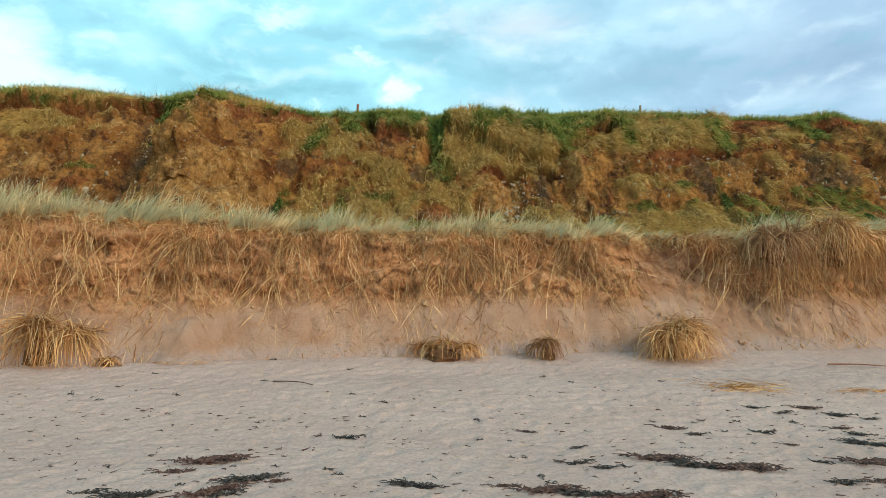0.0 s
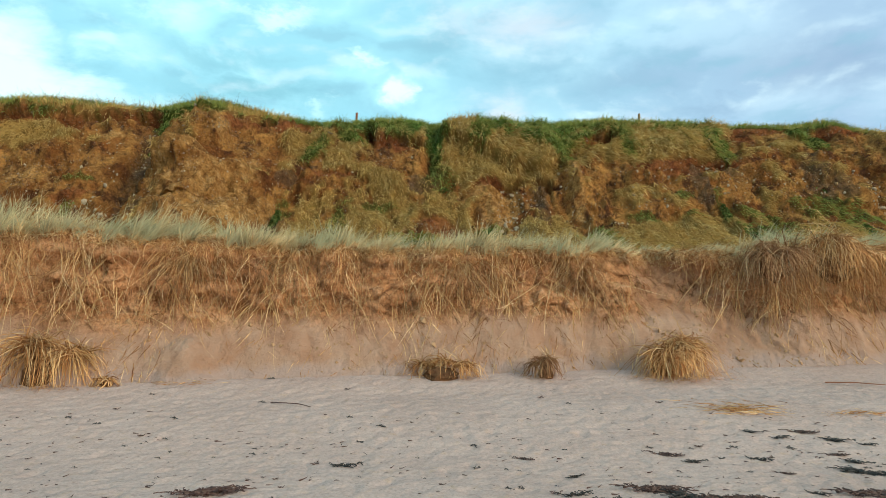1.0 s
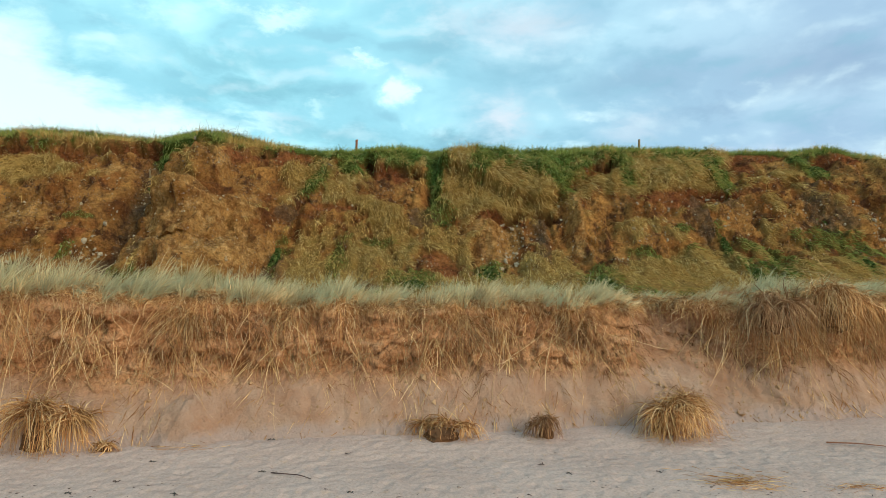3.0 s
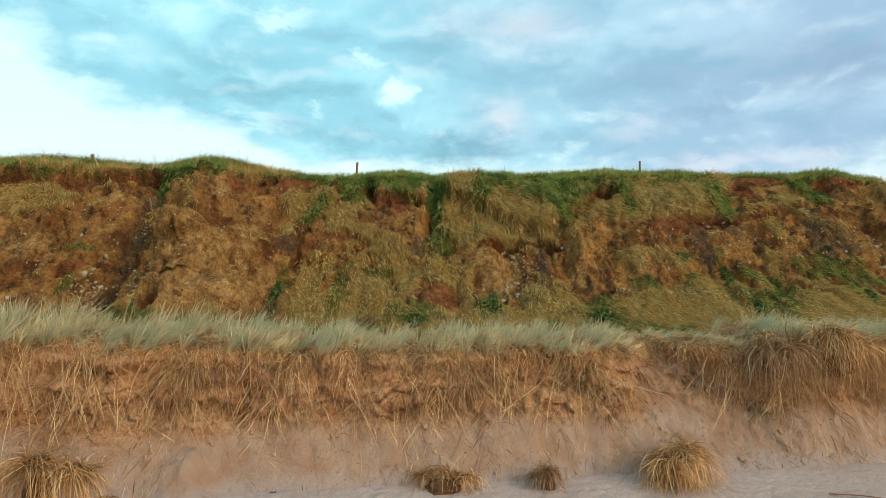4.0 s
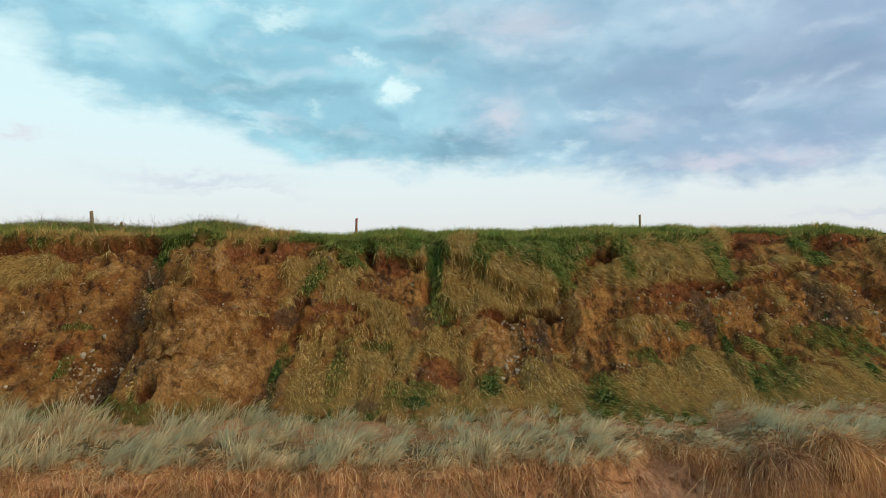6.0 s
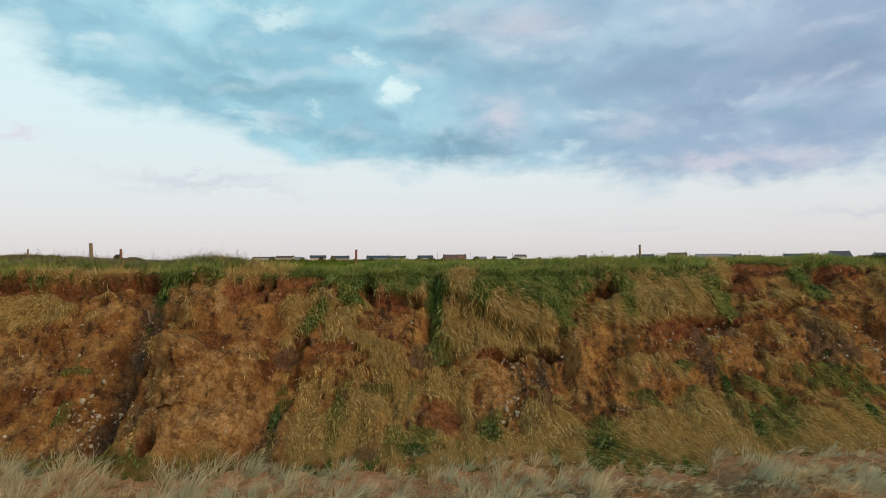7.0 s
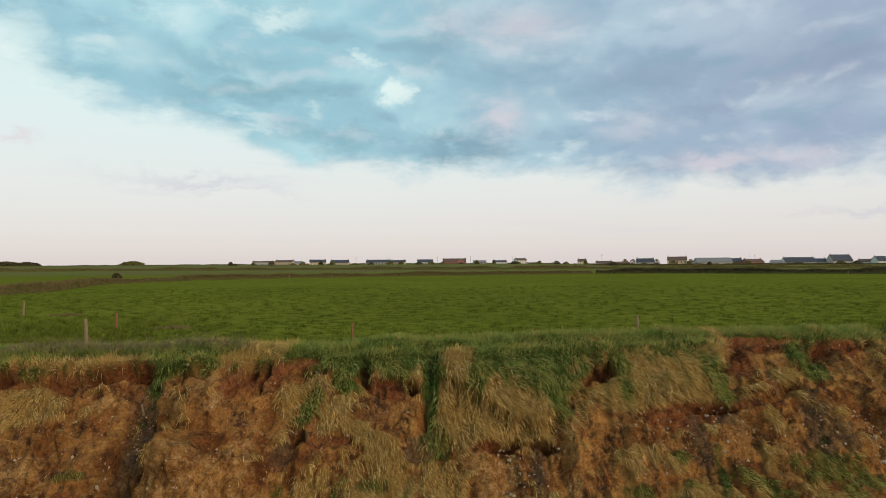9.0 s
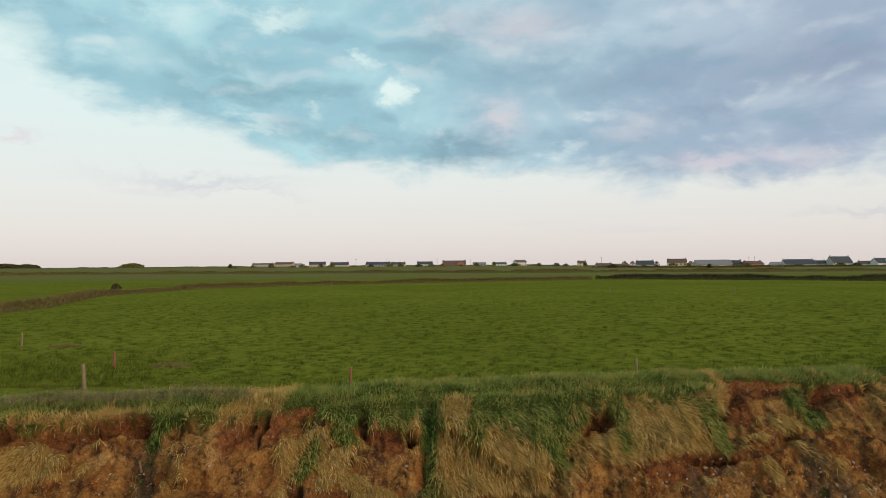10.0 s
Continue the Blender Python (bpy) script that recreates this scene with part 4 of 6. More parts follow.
    z = z + near * smooth(7.6, 7.85, z0) * (0.06 * fbm(x * 1.1, y * 0.8, 3.0, 3)) * (1 - smooth(26.5, 28, y0))
    # last channel: real topsoil spots plus painted shade in the hollows
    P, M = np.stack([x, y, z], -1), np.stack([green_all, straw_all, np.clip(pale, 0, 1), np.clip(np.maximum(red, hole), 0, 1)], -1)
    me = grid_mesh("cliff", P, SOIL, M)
    # painted shade: dark spots, and half as strong along the carved gully
    at = me.attributes.new("face_shade", "FLOAT", "POINT")
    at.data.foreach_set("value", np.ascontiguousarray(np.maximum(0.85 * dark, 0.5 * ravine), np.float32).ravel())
    return tagged(new("cliff", me), "crumbling ochre earth cliff with slumped turf", "cliff", kind="structure"), P, M, X


cliff, CP, CM, CX = make_cliff()


# ---- pasture above the cliff, out to the horizon ----
def field_height(x, y):
    z = 8.0 + 0.35 * smooth(26, 42, y) + 0.15 * smooth(40, 120, y) - 0.14 * np.exp(-((x + 3.5) / 4.0) ** 2) * (1 - smooth(27, 36, y))
    z = z + (6.0 + 1.5 * smooth(600, 950, y) * (1 - smooth(-100, 200, x))) * smooth(260, 780, y) * (1 - 0.45 * smooth(50, 230, x))
    z = z - 0.01 * np.clip(y - 1000, 0, 6000) - 0.3 * (1 - smooth(26.0, 28.2, y - edge_off(x)))
    return z


def make_field():
    X, Y = lines(-30, 30, 0.3, -4000, 4000, 1.12), lines(22.0, 60, 0.2, 21, 4500, 1.07)
    x, y = np.meshgrid(X, Y, indexing="ij")
    z = field_height(x, y) + smooth(27, 29, y) * (1 - smooth(60, 200, y)) * (0.035 * fbm(x * 0.5, y * 0.5, 2.0, 3) + 0.02 * perlin(x * 1.7, y * 1.7, 2.0))
    z = np.where(y - edge_off(x) < 25.6, z - 2.0 * (25.6 - y + edge_off(x)), z)
    P = np.stack([x, y, z], -1)
    return tagged(new("pasture", grid_mesh("pasture", P, FIELD)), "green grazed pasture on the cliff top", "field", kind="structure")


field = make_field()


# ---- grass and roots, as stuff ----
def stuff(name, me, label, category):
    return tagged(new(name, me), label, category, kind="stuff")


def pick(P, M, n, cond):
    p, nr, m = sample(P, M, n, *(0, P.shape[0] - 1), *(0, P.shape[1] - 1))
    keep = cond(p, m)
    return p[keep], nr[keep], m[keep]


def index_range(lines_x, a, b):
    return np.searchsorted(lines_x, a), np.searchsorted(lines_x, b)


MARRAM_TALL = [(-14, 0.62), (-8.1, 0.66), (-7.1, 0.50), (-5.9, 0.68), (-4.7, 0.52), (-3.3, 0.48), (-2.5, 0.54), (-1.7, 0.36), (-0.8, 0.52), (0.95, 0.48), (2.0, 0.44), (3.4, 0.54), (4.2, 0.30), (5.6, 0.26), (7.2, 0.30), (8.3, 0.64), (9.2, 0.32), (14, 0.40)]


def dune_grass():
    u0, u1 = index_range(DX, -13.4, 14.4)
    v0, v1 = np.searchsorted(DT, 3.52), np.searchsorted(DT, 8.6)
    c, nr, m = sample(DP, DM, 3000, u0, u1, v0, v1)
    front = c[:, 1] - 0.14 * c[:, 0]
    big = fbm(c[:, 0] * 0.9, c[:, 1] * 0.9, 51.0, 3)
    keep = RNG.random(len(c)) < np.clip(0.55 + 1.6 * big, 0.06, 1) * (1 - 0.35 * smooth(14.6, 16.0, front))
    c, big = c[keep], big[keep]
    tall = 0.70 * curve_at(c[:, 0], MARRAM_TALL) * RNG.uniform(0.45, 1.45, len(c)) * np.clip(1 + 0.8 * big, 0.55, 1.45)
    flat = smooth(0.45, 0.25, curve_at(c[:, 0], MARRAM_TALL))
    sway = np.stack([0.40 + 0.55 * flat + 0.6 * fbm(c[:, 0] * 0.5, c[:, 1] * 0.5, 61.0, 2) + RNG.normal(0, 0.14, len(c)), RNG.normal(-0.12, 0.15, len(c))], 1)
    k = RNG.integers(0, len(c), 38000)
    n = len(k)
    a = RNG.uniform(0, 2 * math.pi, n)
    rad = np.abs(RNG.normal(0, 1, n))
    p = c[k] + np.stack([np.cos(a) * rad * 0.05, np.sin(a) * rad * 0.05, np.full(n, -0.02)], 1)
    way = np.stack([sway[k, 0] + 0.34 * rad * np.cos(a), sway[k, 1] + 0.30 * rad * np.sin(a), np.full(n, 1.0)], 1)
    ln = tall[k] * RNG.uniform(0.45, 1.45, n)
    stuff("marram_grass", blades("marram_grass", p, way, ln, RNG.uniform(0.010, 0.021, n), RNG.uniform(0.1, 1.5, n), MARRAM, 4, 0.05), "pale grey-green marram grass along the dune crest", "grass")
    # dead leaves lying round the tufts, and a warm skirt of them over the lip
    for p, low, high, tip, count in ((sample(DP, DM, 17000, u0, u1, v0, v1)[0], 0.2, 0.5, (1.0, 3.2), 0.6), (sample(DP, DM, 14000, u0, u1, np.searchsorted(DT, 3.5), np.searchsorted(DT, 4.4))[0], 0.2, 0.7, (1.5, 4.5), 0.35)):
        n = len(p)
        w = np.stack([RNG.normal(0.1, 0.55, n), RNG.normal(-0.55, 0.35, n), np.full(n, count)], 1)
        stuff("dead_marram_grass", blades("dead_marram_grass", p + [0, 0, -0.02], w, RNG.uniform(low, high, n), RNG.uniform(0.008, 0.017, n), RNG.uniform(*tip, n), STRAW, 5, 0.08), "straw-coloured dead marram stems on the dune crest", "grass")


def hanging_roots():
    u0, u1 = index_range(DX, -13.4, 14.4)
    # thatch falling over the lip, in sheaves with bare sand between
    p, nr, m = sample(DP, DM, 40000, u0, u1, np.searchsorted(DT, 3.1), np.searchsorted(DT, 3.85))
    clump = 1.6 * fbm(p[:, 0] * 0.9, 3.0, 71.0, 3) + 1.1 * fbm(p[:, 0] * 3.4, 3.0, 72.0, 2)
    gap = smooth(4.2, 4.7, p[:, 0]) * (1 - smooth(5.9, 6.6, p[:, 0]))
    heavy = smooth(6.4, 7.2, p[:, 0])
    keep = RNG.random(len(p)) < np.clip(0.12 + 0.8 * clump + 0.25 * heavy, 0.02, 1) * (1 - 0.8 * gap)
    p, clump, heavy = p[keep], clump[keep], heavy[keep]
    n = len(p)
    lean = 0.5 * fbm(p[:, 0] * 1.7, 2.0, 74.0, 2)
    way = np.stack([lean + RNG.normal(0.0, 0.75, n), -0.55 + RNG.normal(0, 0.2, n), RNG.normal(-0.5, 0.4, n)], 1)
    ln = RNG.gamma(2.2, 0.30, n) * np.clip(0.85 + 1.9 * fbm(p[:, 0] * 0.6, 5.0, 73.0, 3) + 0.5 * clump + 0.2 * heavy, 0.25, 2.2)
    stuff("hanging_thatch", blades("hanging_thatch", p, way, np.clip(ln, 0.12, 1.7), RNG.uniform(0.006, 0.013, n), RNG.uniform(0.6, 4.0, n), STRAW, 7, 0.19), "dry straw thatch and roots hanging over the scarp", "dead grass")
    # roots that come out of the face
    p, nr, m = sample(DP, DM, 26000, u0, u1, np.searchsorted(DT, 1.9), np.searchsorted(DT, 3.35))
    keep = (RNG.random(len(p)) < np.clip(0.22 + 1.9 * fbm(p[:, 0] * 0.9, p[:, 2] * 0.8, 81.0, 3), 0.02, 1) * (1 - 0.6 * smooth(-8.5, -10, p[:, 0])) * smooth(0.8, 1.5, p[:, 2]) * (1 - 0.6 * smooth(4.2, 4.7, p[:, 0]) * (1 - smooth(6.2, 6.8, p[:, 0]))))
    p = p[keep]
    n = len(p)
    way = np.stack([RNG.normal(0.0, 0.9, n), -0.40 + RNG.normal(0, 0.2, n), -0.6 + RNG.normal(0, 0.5, n)], 1)
    stuff("scarp_roots", blades("scarp_roots", p, way, np.clip(RNG.gamma(2.0, 0.19, n), 0.06, 1.1), RNG.uniform(0.007, 0.015, n), RNG.uniform(0.8, 4.0, n), ROOT, 6, 0.12), "thin pale roots sticking out of the sand scarp", "roots")
    # long pale stems and roots that cross the face, slanting both ways
    p, nr, m = sample(DP, DM, 7000, u0, u1, np.searchsorted(DT, 2.2), np.searchsorted(DT, 3.7))
    keep = RNG.random(len(p)) < np.clip(0.42 + 1.3 * fbm(p[:, 0] * 1.1, p[:, 2] * 0.5, 86.0, 3), 0.05, 1) * (1 - 0.6 * smooth(4.2, 4.7, p[:, 0]) * (1 - smooth(6.2, 6.8, p[:, 0])))
    p = p[keep]
    n = len(p)
    lean = 0.5 * fbm(p[:, 0] * 1.3, 3.0, 87.0, 2)
    way = np.stack([lean - 0.12 + RNG.normal(0.0, 0.62, n), np.full(n, -0.32), -0.85 + RNG.normal(0, 0.3, n)], 1)
    stuff("long_roots", blades("long_roots", p, way, np.clip(RNG.gamma(3.2, 0.34, n), 0.25, 1.9), RNG.uniform(0.009, 0.019, n), RNG.uniform(0.2, 1.6, n), LONG_ROOT, 9, 0.12), "long pale roots trailing down the sand scarp", "roots")
    # broken stems lying on the loose sand below
    p, nr, m = sample(DP, DM, 2400, u0, u1, np.searchsorted(DT, 0.95), np.searchsorted(DT, 2.3))
    keep = RNG.random(len(p)) < np.clip(0.3 + 1.5 * fbm(p[:, 0] * 0.8, p[:, 2], 84.0, 3), 0.03, 1)
    p, nr = p[keep], nr[keep]
    n = len(p)
    way = np.stack([RNG.normal(0.0, 0.6, n), np.full(n, -0.5), np.full(n, -0.75)], 1) + 0.12 * nr
    stuff("fallen_stems", blades("fallen_stems", p + nr * 0.02, way, RNG.uniform(0.1, 0.55, n), RNG.uniform(0.008, 0.018, n), RNG.uniform(0.0, 0.3, n), STRAW, 5, 0.06), "broken straw stems lying on the loose sand", "dead grass")


def cliff_turf():
    u0, u1 = index_range(CX, -19.3, 19.3)
    p, nr, m = sample(CP, CM, 560000, u0, u1, 6, CP.shape[1] - 8)
    r = RNG.random(len(p))
    g = (r < m[:, 0] * 0.40) & (m[:, 0] > 0.2)
    s = (RNG.random(len(p)) < m[:, 1] * 0.46 * (1 - 0.3 * m[:, 0])) & (m[:, 1] > 0.2) & ~g
    for name, k, mat, lo, hi, label in (("green_turf", g, TURF, 0.12, 0.42, "long green turf draped down the cliff"), ("straw_turf", s, HAY, 0.14, 0.50, "bleached straw grass matted on the cliff")):
        q, qn = p[k], nr[k]
        n = len(q)
        drift = fbm(q[:, 0] * 0.6, q[:, 2] * 0.6, 91.0, 2)
        level = smooth(7.55, 7.8, q[:, 2])[:, None]
        slope = np.stack([0.30 + 1.2 * drift + RNG.normal(0, 0.20, n), np.full(n, -0.75), RNG.normal(-0.2, 0.25, n)], 1)
        up = np.stack([RNG.normal(0.15, 0.35, n), RNG.normal(-0.2, 0.3, n), np.full(n, 0.9)], 1)
        way = slope * (1 - level) + up * level + 0.55 * qn
        stuff(name, blades(name, q, way, RNG.uniform(lo, hi, n) * (1 - 0.35 * level[:, 0]) * (0.62 + 0.38 * smooth(4.2, 5.4, q[:, 2]) + 0.35 * smooth(7.0, 7.4, q[:, 2])), RNG.uniform(0.011, 0.024, n), RNG.uniform(0.8, 3.0, n), mat, 3, 0.08), label, "grass")


def pasture_grass():
    n = 85000
    y = 26.6 + 38 * RNG.random(n) ** 1.7
    x = RNG.uniform(-1, 1, n) * (y * 0.75 + 2)
    # darker uneaten clumps among the short sward
    cy = 27 + 55 * RNG.random(4200) ** 1.4
    cx = RNG.uniform(-1, 1, 4200) * (cy * 0.75 + 2)
    k = RNG.integers(0, 4200, 52000)
    x, y = np.r_[x, cx[k] + RNG.normal(0, 0.13, 52000)], np.r_[y, cy[k] + RNG.normal(0, 0.09, 52000)]
    tall = np.r_[np.zeros(n), RNG.uniform(0.05, 0.13, 52000)]
    keep = y - edge_off(x) > 25.8
    x, y, tall = x[keep], y[keep], tall[keep]
    n = len(x)
    edge = 1 - smooth(27.0, 29.5, y - edge_off(x))
    rough = smooth(-11, -15, x) * (1 - smooth(33, 37, y - 0.3 * (x + 20)))
    p = np.stack([x, y, field_height(x, y) - 0.01], 1)
    way = np.stack([RNG.normal(0.2, 0.4, n), RNG.normal(0, 0.4, n), np.ones(n)], 1)
    ln = RNG.uniform(0.04, 0.10, n) + tall + np.maximum(edge, rough) * RNG.uniform(0.05, 0.28, n)
    clump = tall > 0
    for name, sel, mat, label in (("pasture_grass", ~clump, GRASS, "short grazed grass on the pasture"), ("pasture_tussocks", clump, TUSSOCK, "darker uneaten grass clumps on the pasture")):
        stuff(name, blades(name, p[sel], way[sel], ln[sel], 0.022, RNG.uniform(0.3, 1.6, sel.sum()), mat, 2, 0.1), label, "grass")


def sand_clods():
    """Crumbled lumps on the slumped part of the bank and along its foot."""
    p1, n1, _ = sample(DP, DM, 900, *index_range(DX, 4.3, 8.0), np.searchsorted(DT, 0.9), np.searchsorted(DT, 3.2))
    p2, n2, _ = sample(DP, DM, 1500, *index_range(DX, -12, 12), np.searchsorted(DT, 0.8), np.searchsorted(DT, 2.2))
    k1 = RNG.random(len(p1)) < np.clip(0.3 + 1.5 * fbm(p1[:, 0] * 1.5 + p1[:, 2], p1[:, 2] * 0.6, 55.0, 3), 0, 1)
    k2 = RNG.random(len(p2)) < np.clip(0.1 + 1.5 * fbm(p2[:, 0] * 0.8, p2[:, 2], 56.0, 3), 0, 1)
    p = np.concatenate([p1[k1], p2[k2]])
    size = np.clip(RNG.lognormal(-3.75, 0.55, len(p)), 0.010, 0.10)
    stuff("sand_clods", lumps_mesh("sand_clods", p, size, CLUMP), "crumbled moist sand lumps on the slumped bank", "sand clods")


def lumps_mesh(name, p, size, mat):
    n = len(p)
    octa = np.array([(1, 0, 0), (-1, 0, 0), (0, 1, 0), (0, -1, 0), (0, 0, 1), (0, 0, -1)], float)
    V = octa[None] * RNG.uniform(0.5, 1.2, (n, 6, 1)) + RNG.normal(0, 0.18, (n, 6, 3))
    spin = np.linalg.qr(RNG.normal(size=(n, 3, 3)))[0]
    V = np.einsum("nij,nkj->nki", spin, V) * size[:, None, None] + p[:, None]
    faces = np.array([(0, 2, 4), (2, 1, 4), (1, 3, 4), (3, 0, 4), (2, 0, 5), (1, 2, 5), (3, 1, 5), (0, 3, 5)])
    T = (faces[None] + (np.arange(n) * 6)[:, None, None]).reshape(-1, 3)
    return raw_mesh(name, V.reshape(-1, 3), T, mat, (), False)


def pebbles():
    """Angular grit and pebbles on the bare ground of the cliff."""
    u0, u1 = index_range(CX, -19, 19)
    p, nr, m = sample(CP, CM, 26000, u0, u1, 22, CP.shape[1] - 40)
    stony = fbm(p[:, 0] * 0.55, p[:, 2] * 0.7, 95.0, 3) + 0.5 * fbm(p[:, 0] * 2, p[:, 2] * 2, 96.0, 2)
    keep = (m[:, 0] + m[:, 1] < 0.35) & (RNG.random(len(p)) < np.clip(0.22 + 1.3 * stony, 0.03, 1))
    p, nr = p[keep], nr[keep]
    n = len(p)
    size = np.clip(RNG.lognormal(-3.75, 0.45, n), 0.010, 0.075)
    stuff("cliff_pebbles", lumps_mesh("cliff_pebbles", p + nr * 0.3 * size[:, None], size, PEBBLE), "small pebbles and grit in the bare cliff face", "pebbles")


dune_grass()
sand_clods()
pebbles()
hanging_roots()
cliff_turf()
pasture_grass()


# ---- things on the beach ----
CLOD = plain("rooty_clod", (0.16, 0.08, 0.04), (0.07, 0.035, 0.02), 1.0, 7, 0.03, 0.0)


def part(name, bm, mat, parent, label=""):
    me = bpy.data.meshes.new(name)
    bm.to_mesh(me)
    bm.free()
    me.materials.append(mat)
    ob = new(name, me)
    ob.parent = parent
    if label:
        ob["label"] = label
    return ob


def tuft(name, x, y, z, r, h, n, label, mat=None, droop=(2.8, 8.0), lean=(0, 0), crowns=5):
    """A collapsed mop of dead marram: leaves spill from several crowns over a clod of rooty soil."""
    mat = mat or STRAW
    k = RNG.integers(0, crowns, n)
    ca, cr = RNG.uniform(0, 2 * math.pi, crowns), r * 0.6 * np.sqrt(RNG.random(crowns))
    cx, cy, ch = cr * np.cos(ca), cr * np.sin(ca) * 0.6, h * (1.0 - 0.45 * (cr / (0.6 * r)) ** 2)
    a = RNG.uniform(0, 2 * math.pi, n)
    root = np.stack([cx[k] + RNG.normal(0, 0.14 * r, n), cy[k] + RNG.normal(0, 0.10 * r, n), ch[k] * RNG.uniform(0.75, 1.05, n)], 1)
    way = np.stack([np.cos(a) + 0.8 * root[:, 0] / r + RNG.normal(lean[0], 0.5, n), 0.8 * np.sin(a) + 0.8 * root[:, 1] / r + RNG.normal(lean[1], 0.5, n), RNG.normal(0.15, 0.4, n)], 1)
    me = blades(name, root, way, RNG.uniform(0.5, 1.6, n) * (h + 0.45 * r), RNG.uniform(0.009, 0.022, n), RNG.uniform(*droop, n), mat, 9, 0.25)
    if z < 1.5:
        co = np.empty(len(me.vertices) * 3, np.float32)
        me.vertices.foreach_get("co", co)
        zs = co[2::3]
        co[2::3] = np.where(zs < 0.0, np.abs(np.sin(zs * 40)) * 0.03 - 0.01, zs)
        me.vertices.foreach_set("co", co)
    root_ob = new(name)
    root_ob.matrix_world = pose(x, y, z)
    leaves = new("leaves", me)
    leaves.parent = root_ob
    bm = bmesh.new()
    bmesh.ops.create_icosphere(bm, subdivisions=3, radius=1.0)
    for v in bm.verts:
        v.co *= 0.85 + 0.35 * noise.noise(v.co * 2.1 + Vector((x, y, z)))
        v.co = Vector((v.co.x * r * 0.46, v.co.y * r * 0.32, v.co.z * h * 0.60))
    part("clod", bm, CLOD, root_ob, "dark clod of rooty soil")
    return tagged(root_ob, label, "grass tuft")


tuft("grass_tuft", -7.05, 11.25, 0.16, 0.90, 0.86, 900, "large collapsed tuft of straw marram at the scarp foot")
tuft("grass_tuft", -5.9, 11.15, 0.14, 0.35, 0.15, 150, "small scatter of straw grass beside the large tuft")
tuft("grass_tuft", 0.0, 11.9, 0.18, 0.80, 0.32, 420, "loose straw grass tuft slumped on the beach")
tuft("grass_tuft", 1.98, 12.0, 0.16, 0.34, 0.42, 230, "small greyish grass tuft at the scarp foot", ROOT)
tuft("grass_tuft", 4.42, 12.45, 0.14, 0.84, 0.74, 900, "large round tuft of dead marram fallen from the bank")
tuft("marram_tussock", 7.3, 13.85, 2.20, 0.85, 0.58, 800, "overhanging marram tussock draped down the bank", ROOT, (3.0, 7.0), (-0.1, -0.6), 7)
tuft("marram_tussock", 8.75, 14.05, 2.20, 0.95, 0.70, 900, "big overhanging marram tussock on the bank", STRAW, (3.0, 7.0), (0, -0.6), 7)
tuft("marram_tussock", 10.3, 14.3, 2.20, 0.85, 0.55, 700, "overhanging marram tussock at the end of the bank", STRAW, (3.0, 7.0), (0.1, -0.6), 7)


def straw_pile(x, y, length, wide, n, turn):
    q = np.stack([RNG.normal(0, length * 0.33, n), RNG.normal(0, wide * 0.4, n), np.abs(RNG.normal(0.0, 0.02, n))], 1)
    way = np.stack([np.sign(RNG.normal(size=n)) * 1.0, RNG.normal(0, 0.4, n), RNG.normal(0.05, 0.08, n)], 1)
    ob = new("straw_litter", blades("straw_litter", q, way, RNG.uniform(0.15, 0.5, n) * length, RNG.uniform(0.006, 0.012, n), RNG.uniform(0.05, 0.5, n), STRAW, 5, 0.08))
    ob.matrix_world = pose(x, y, beach_at(x, y) + 0.015, 0, 0, turn)
    return tagged(ob, "flat litter of dead straw grass on the sand", "dead grass")


straw_pile(4.65, 9.85, 0.9, 0.45, 190, -14)
straw_pile(6.4, 9.7, 0.7, 0.25, 60, 4)
straw_pile(-4.6, 11.3, 0.9, 0.35, 60, 3)


def weed_mesh(name, size, pieces, seed):
    """A mat of drift weed: short branching straps with thickness, grown out until they fill a long patch."""
    rng = np.random.default_rng(seed)
    V, F, heads = [(0, -0.006, 0.004), (0, 0.006, 0.004), (0, 0, 0.014)], [], [0]
    for _ in range(pieces):
        aim = np.array([rng.normal(0, size * 0.5), rng.normal(0, size * 0.14)])
        tops = np.array([V[k + 2][:2] for k in heads])
        base = heads[int(np.argmin(((tops - aim) ** 2).sum(1)))]
        p = np.array(V[base + 2]) * [1, 1, 0.8]
        head = math.atan2(aim[1] - p[1], aim[0] - p[0]) + rng.normal(0, 0.7)
        w, steps, ln = rng.uniform(0.003, 0.010), 3, rng.uniform(0.05, 0.13) * (0.6 + size)
        last = base
        for k in range(steps):
            p = p + np.array([math.cos(head), math.sin(head), 0]) * ln / steps
            p[2] = min(max(0.006, p[2] + rng.normal(0.001, 0.008)), 0.05)
            head += rng.normal(0, 0.6)
            ww = w * rng.uniform(0.5, 1.4)
            sx, sy = -math.sin(head) * ww, math.cos(head) * ww
            at = len(V)
            V += [(p[0] - sx, p[1] - sy, p[2] - 0.004), (p[0] + sx, p[1] + sy, p[2] - 0.004), (p[0], p[1], p[2] + 0.007)]
            for i, j in ((0, 1), (1, 2), (2, 0)):
                F += [(last + i, last + j, at + j), (last + i, at + j, at + i)]
            last = at
            heads.append(at)
    return raw_mesh(name, np.array(V), np.array(F), None, (), False)


WEED_SMALL = [weed_mesh("seaweed", 0.09, 7, 100 + i) for i in range(4)]
WEED_MID = [weed_mesh("seaweed", 0.26, 70, 200 + i) for i in range(3)]
WEED_BIG = [weed_mesh("seaweed_clump", 0.40, 260, 300 + i) for i in range(2)]
for i, me in enumerate(WEED_SMALL + WEED_MID + WEED_BIG):
    me.materials.append(WEED_RED if i % 3 == 1 else WEED)
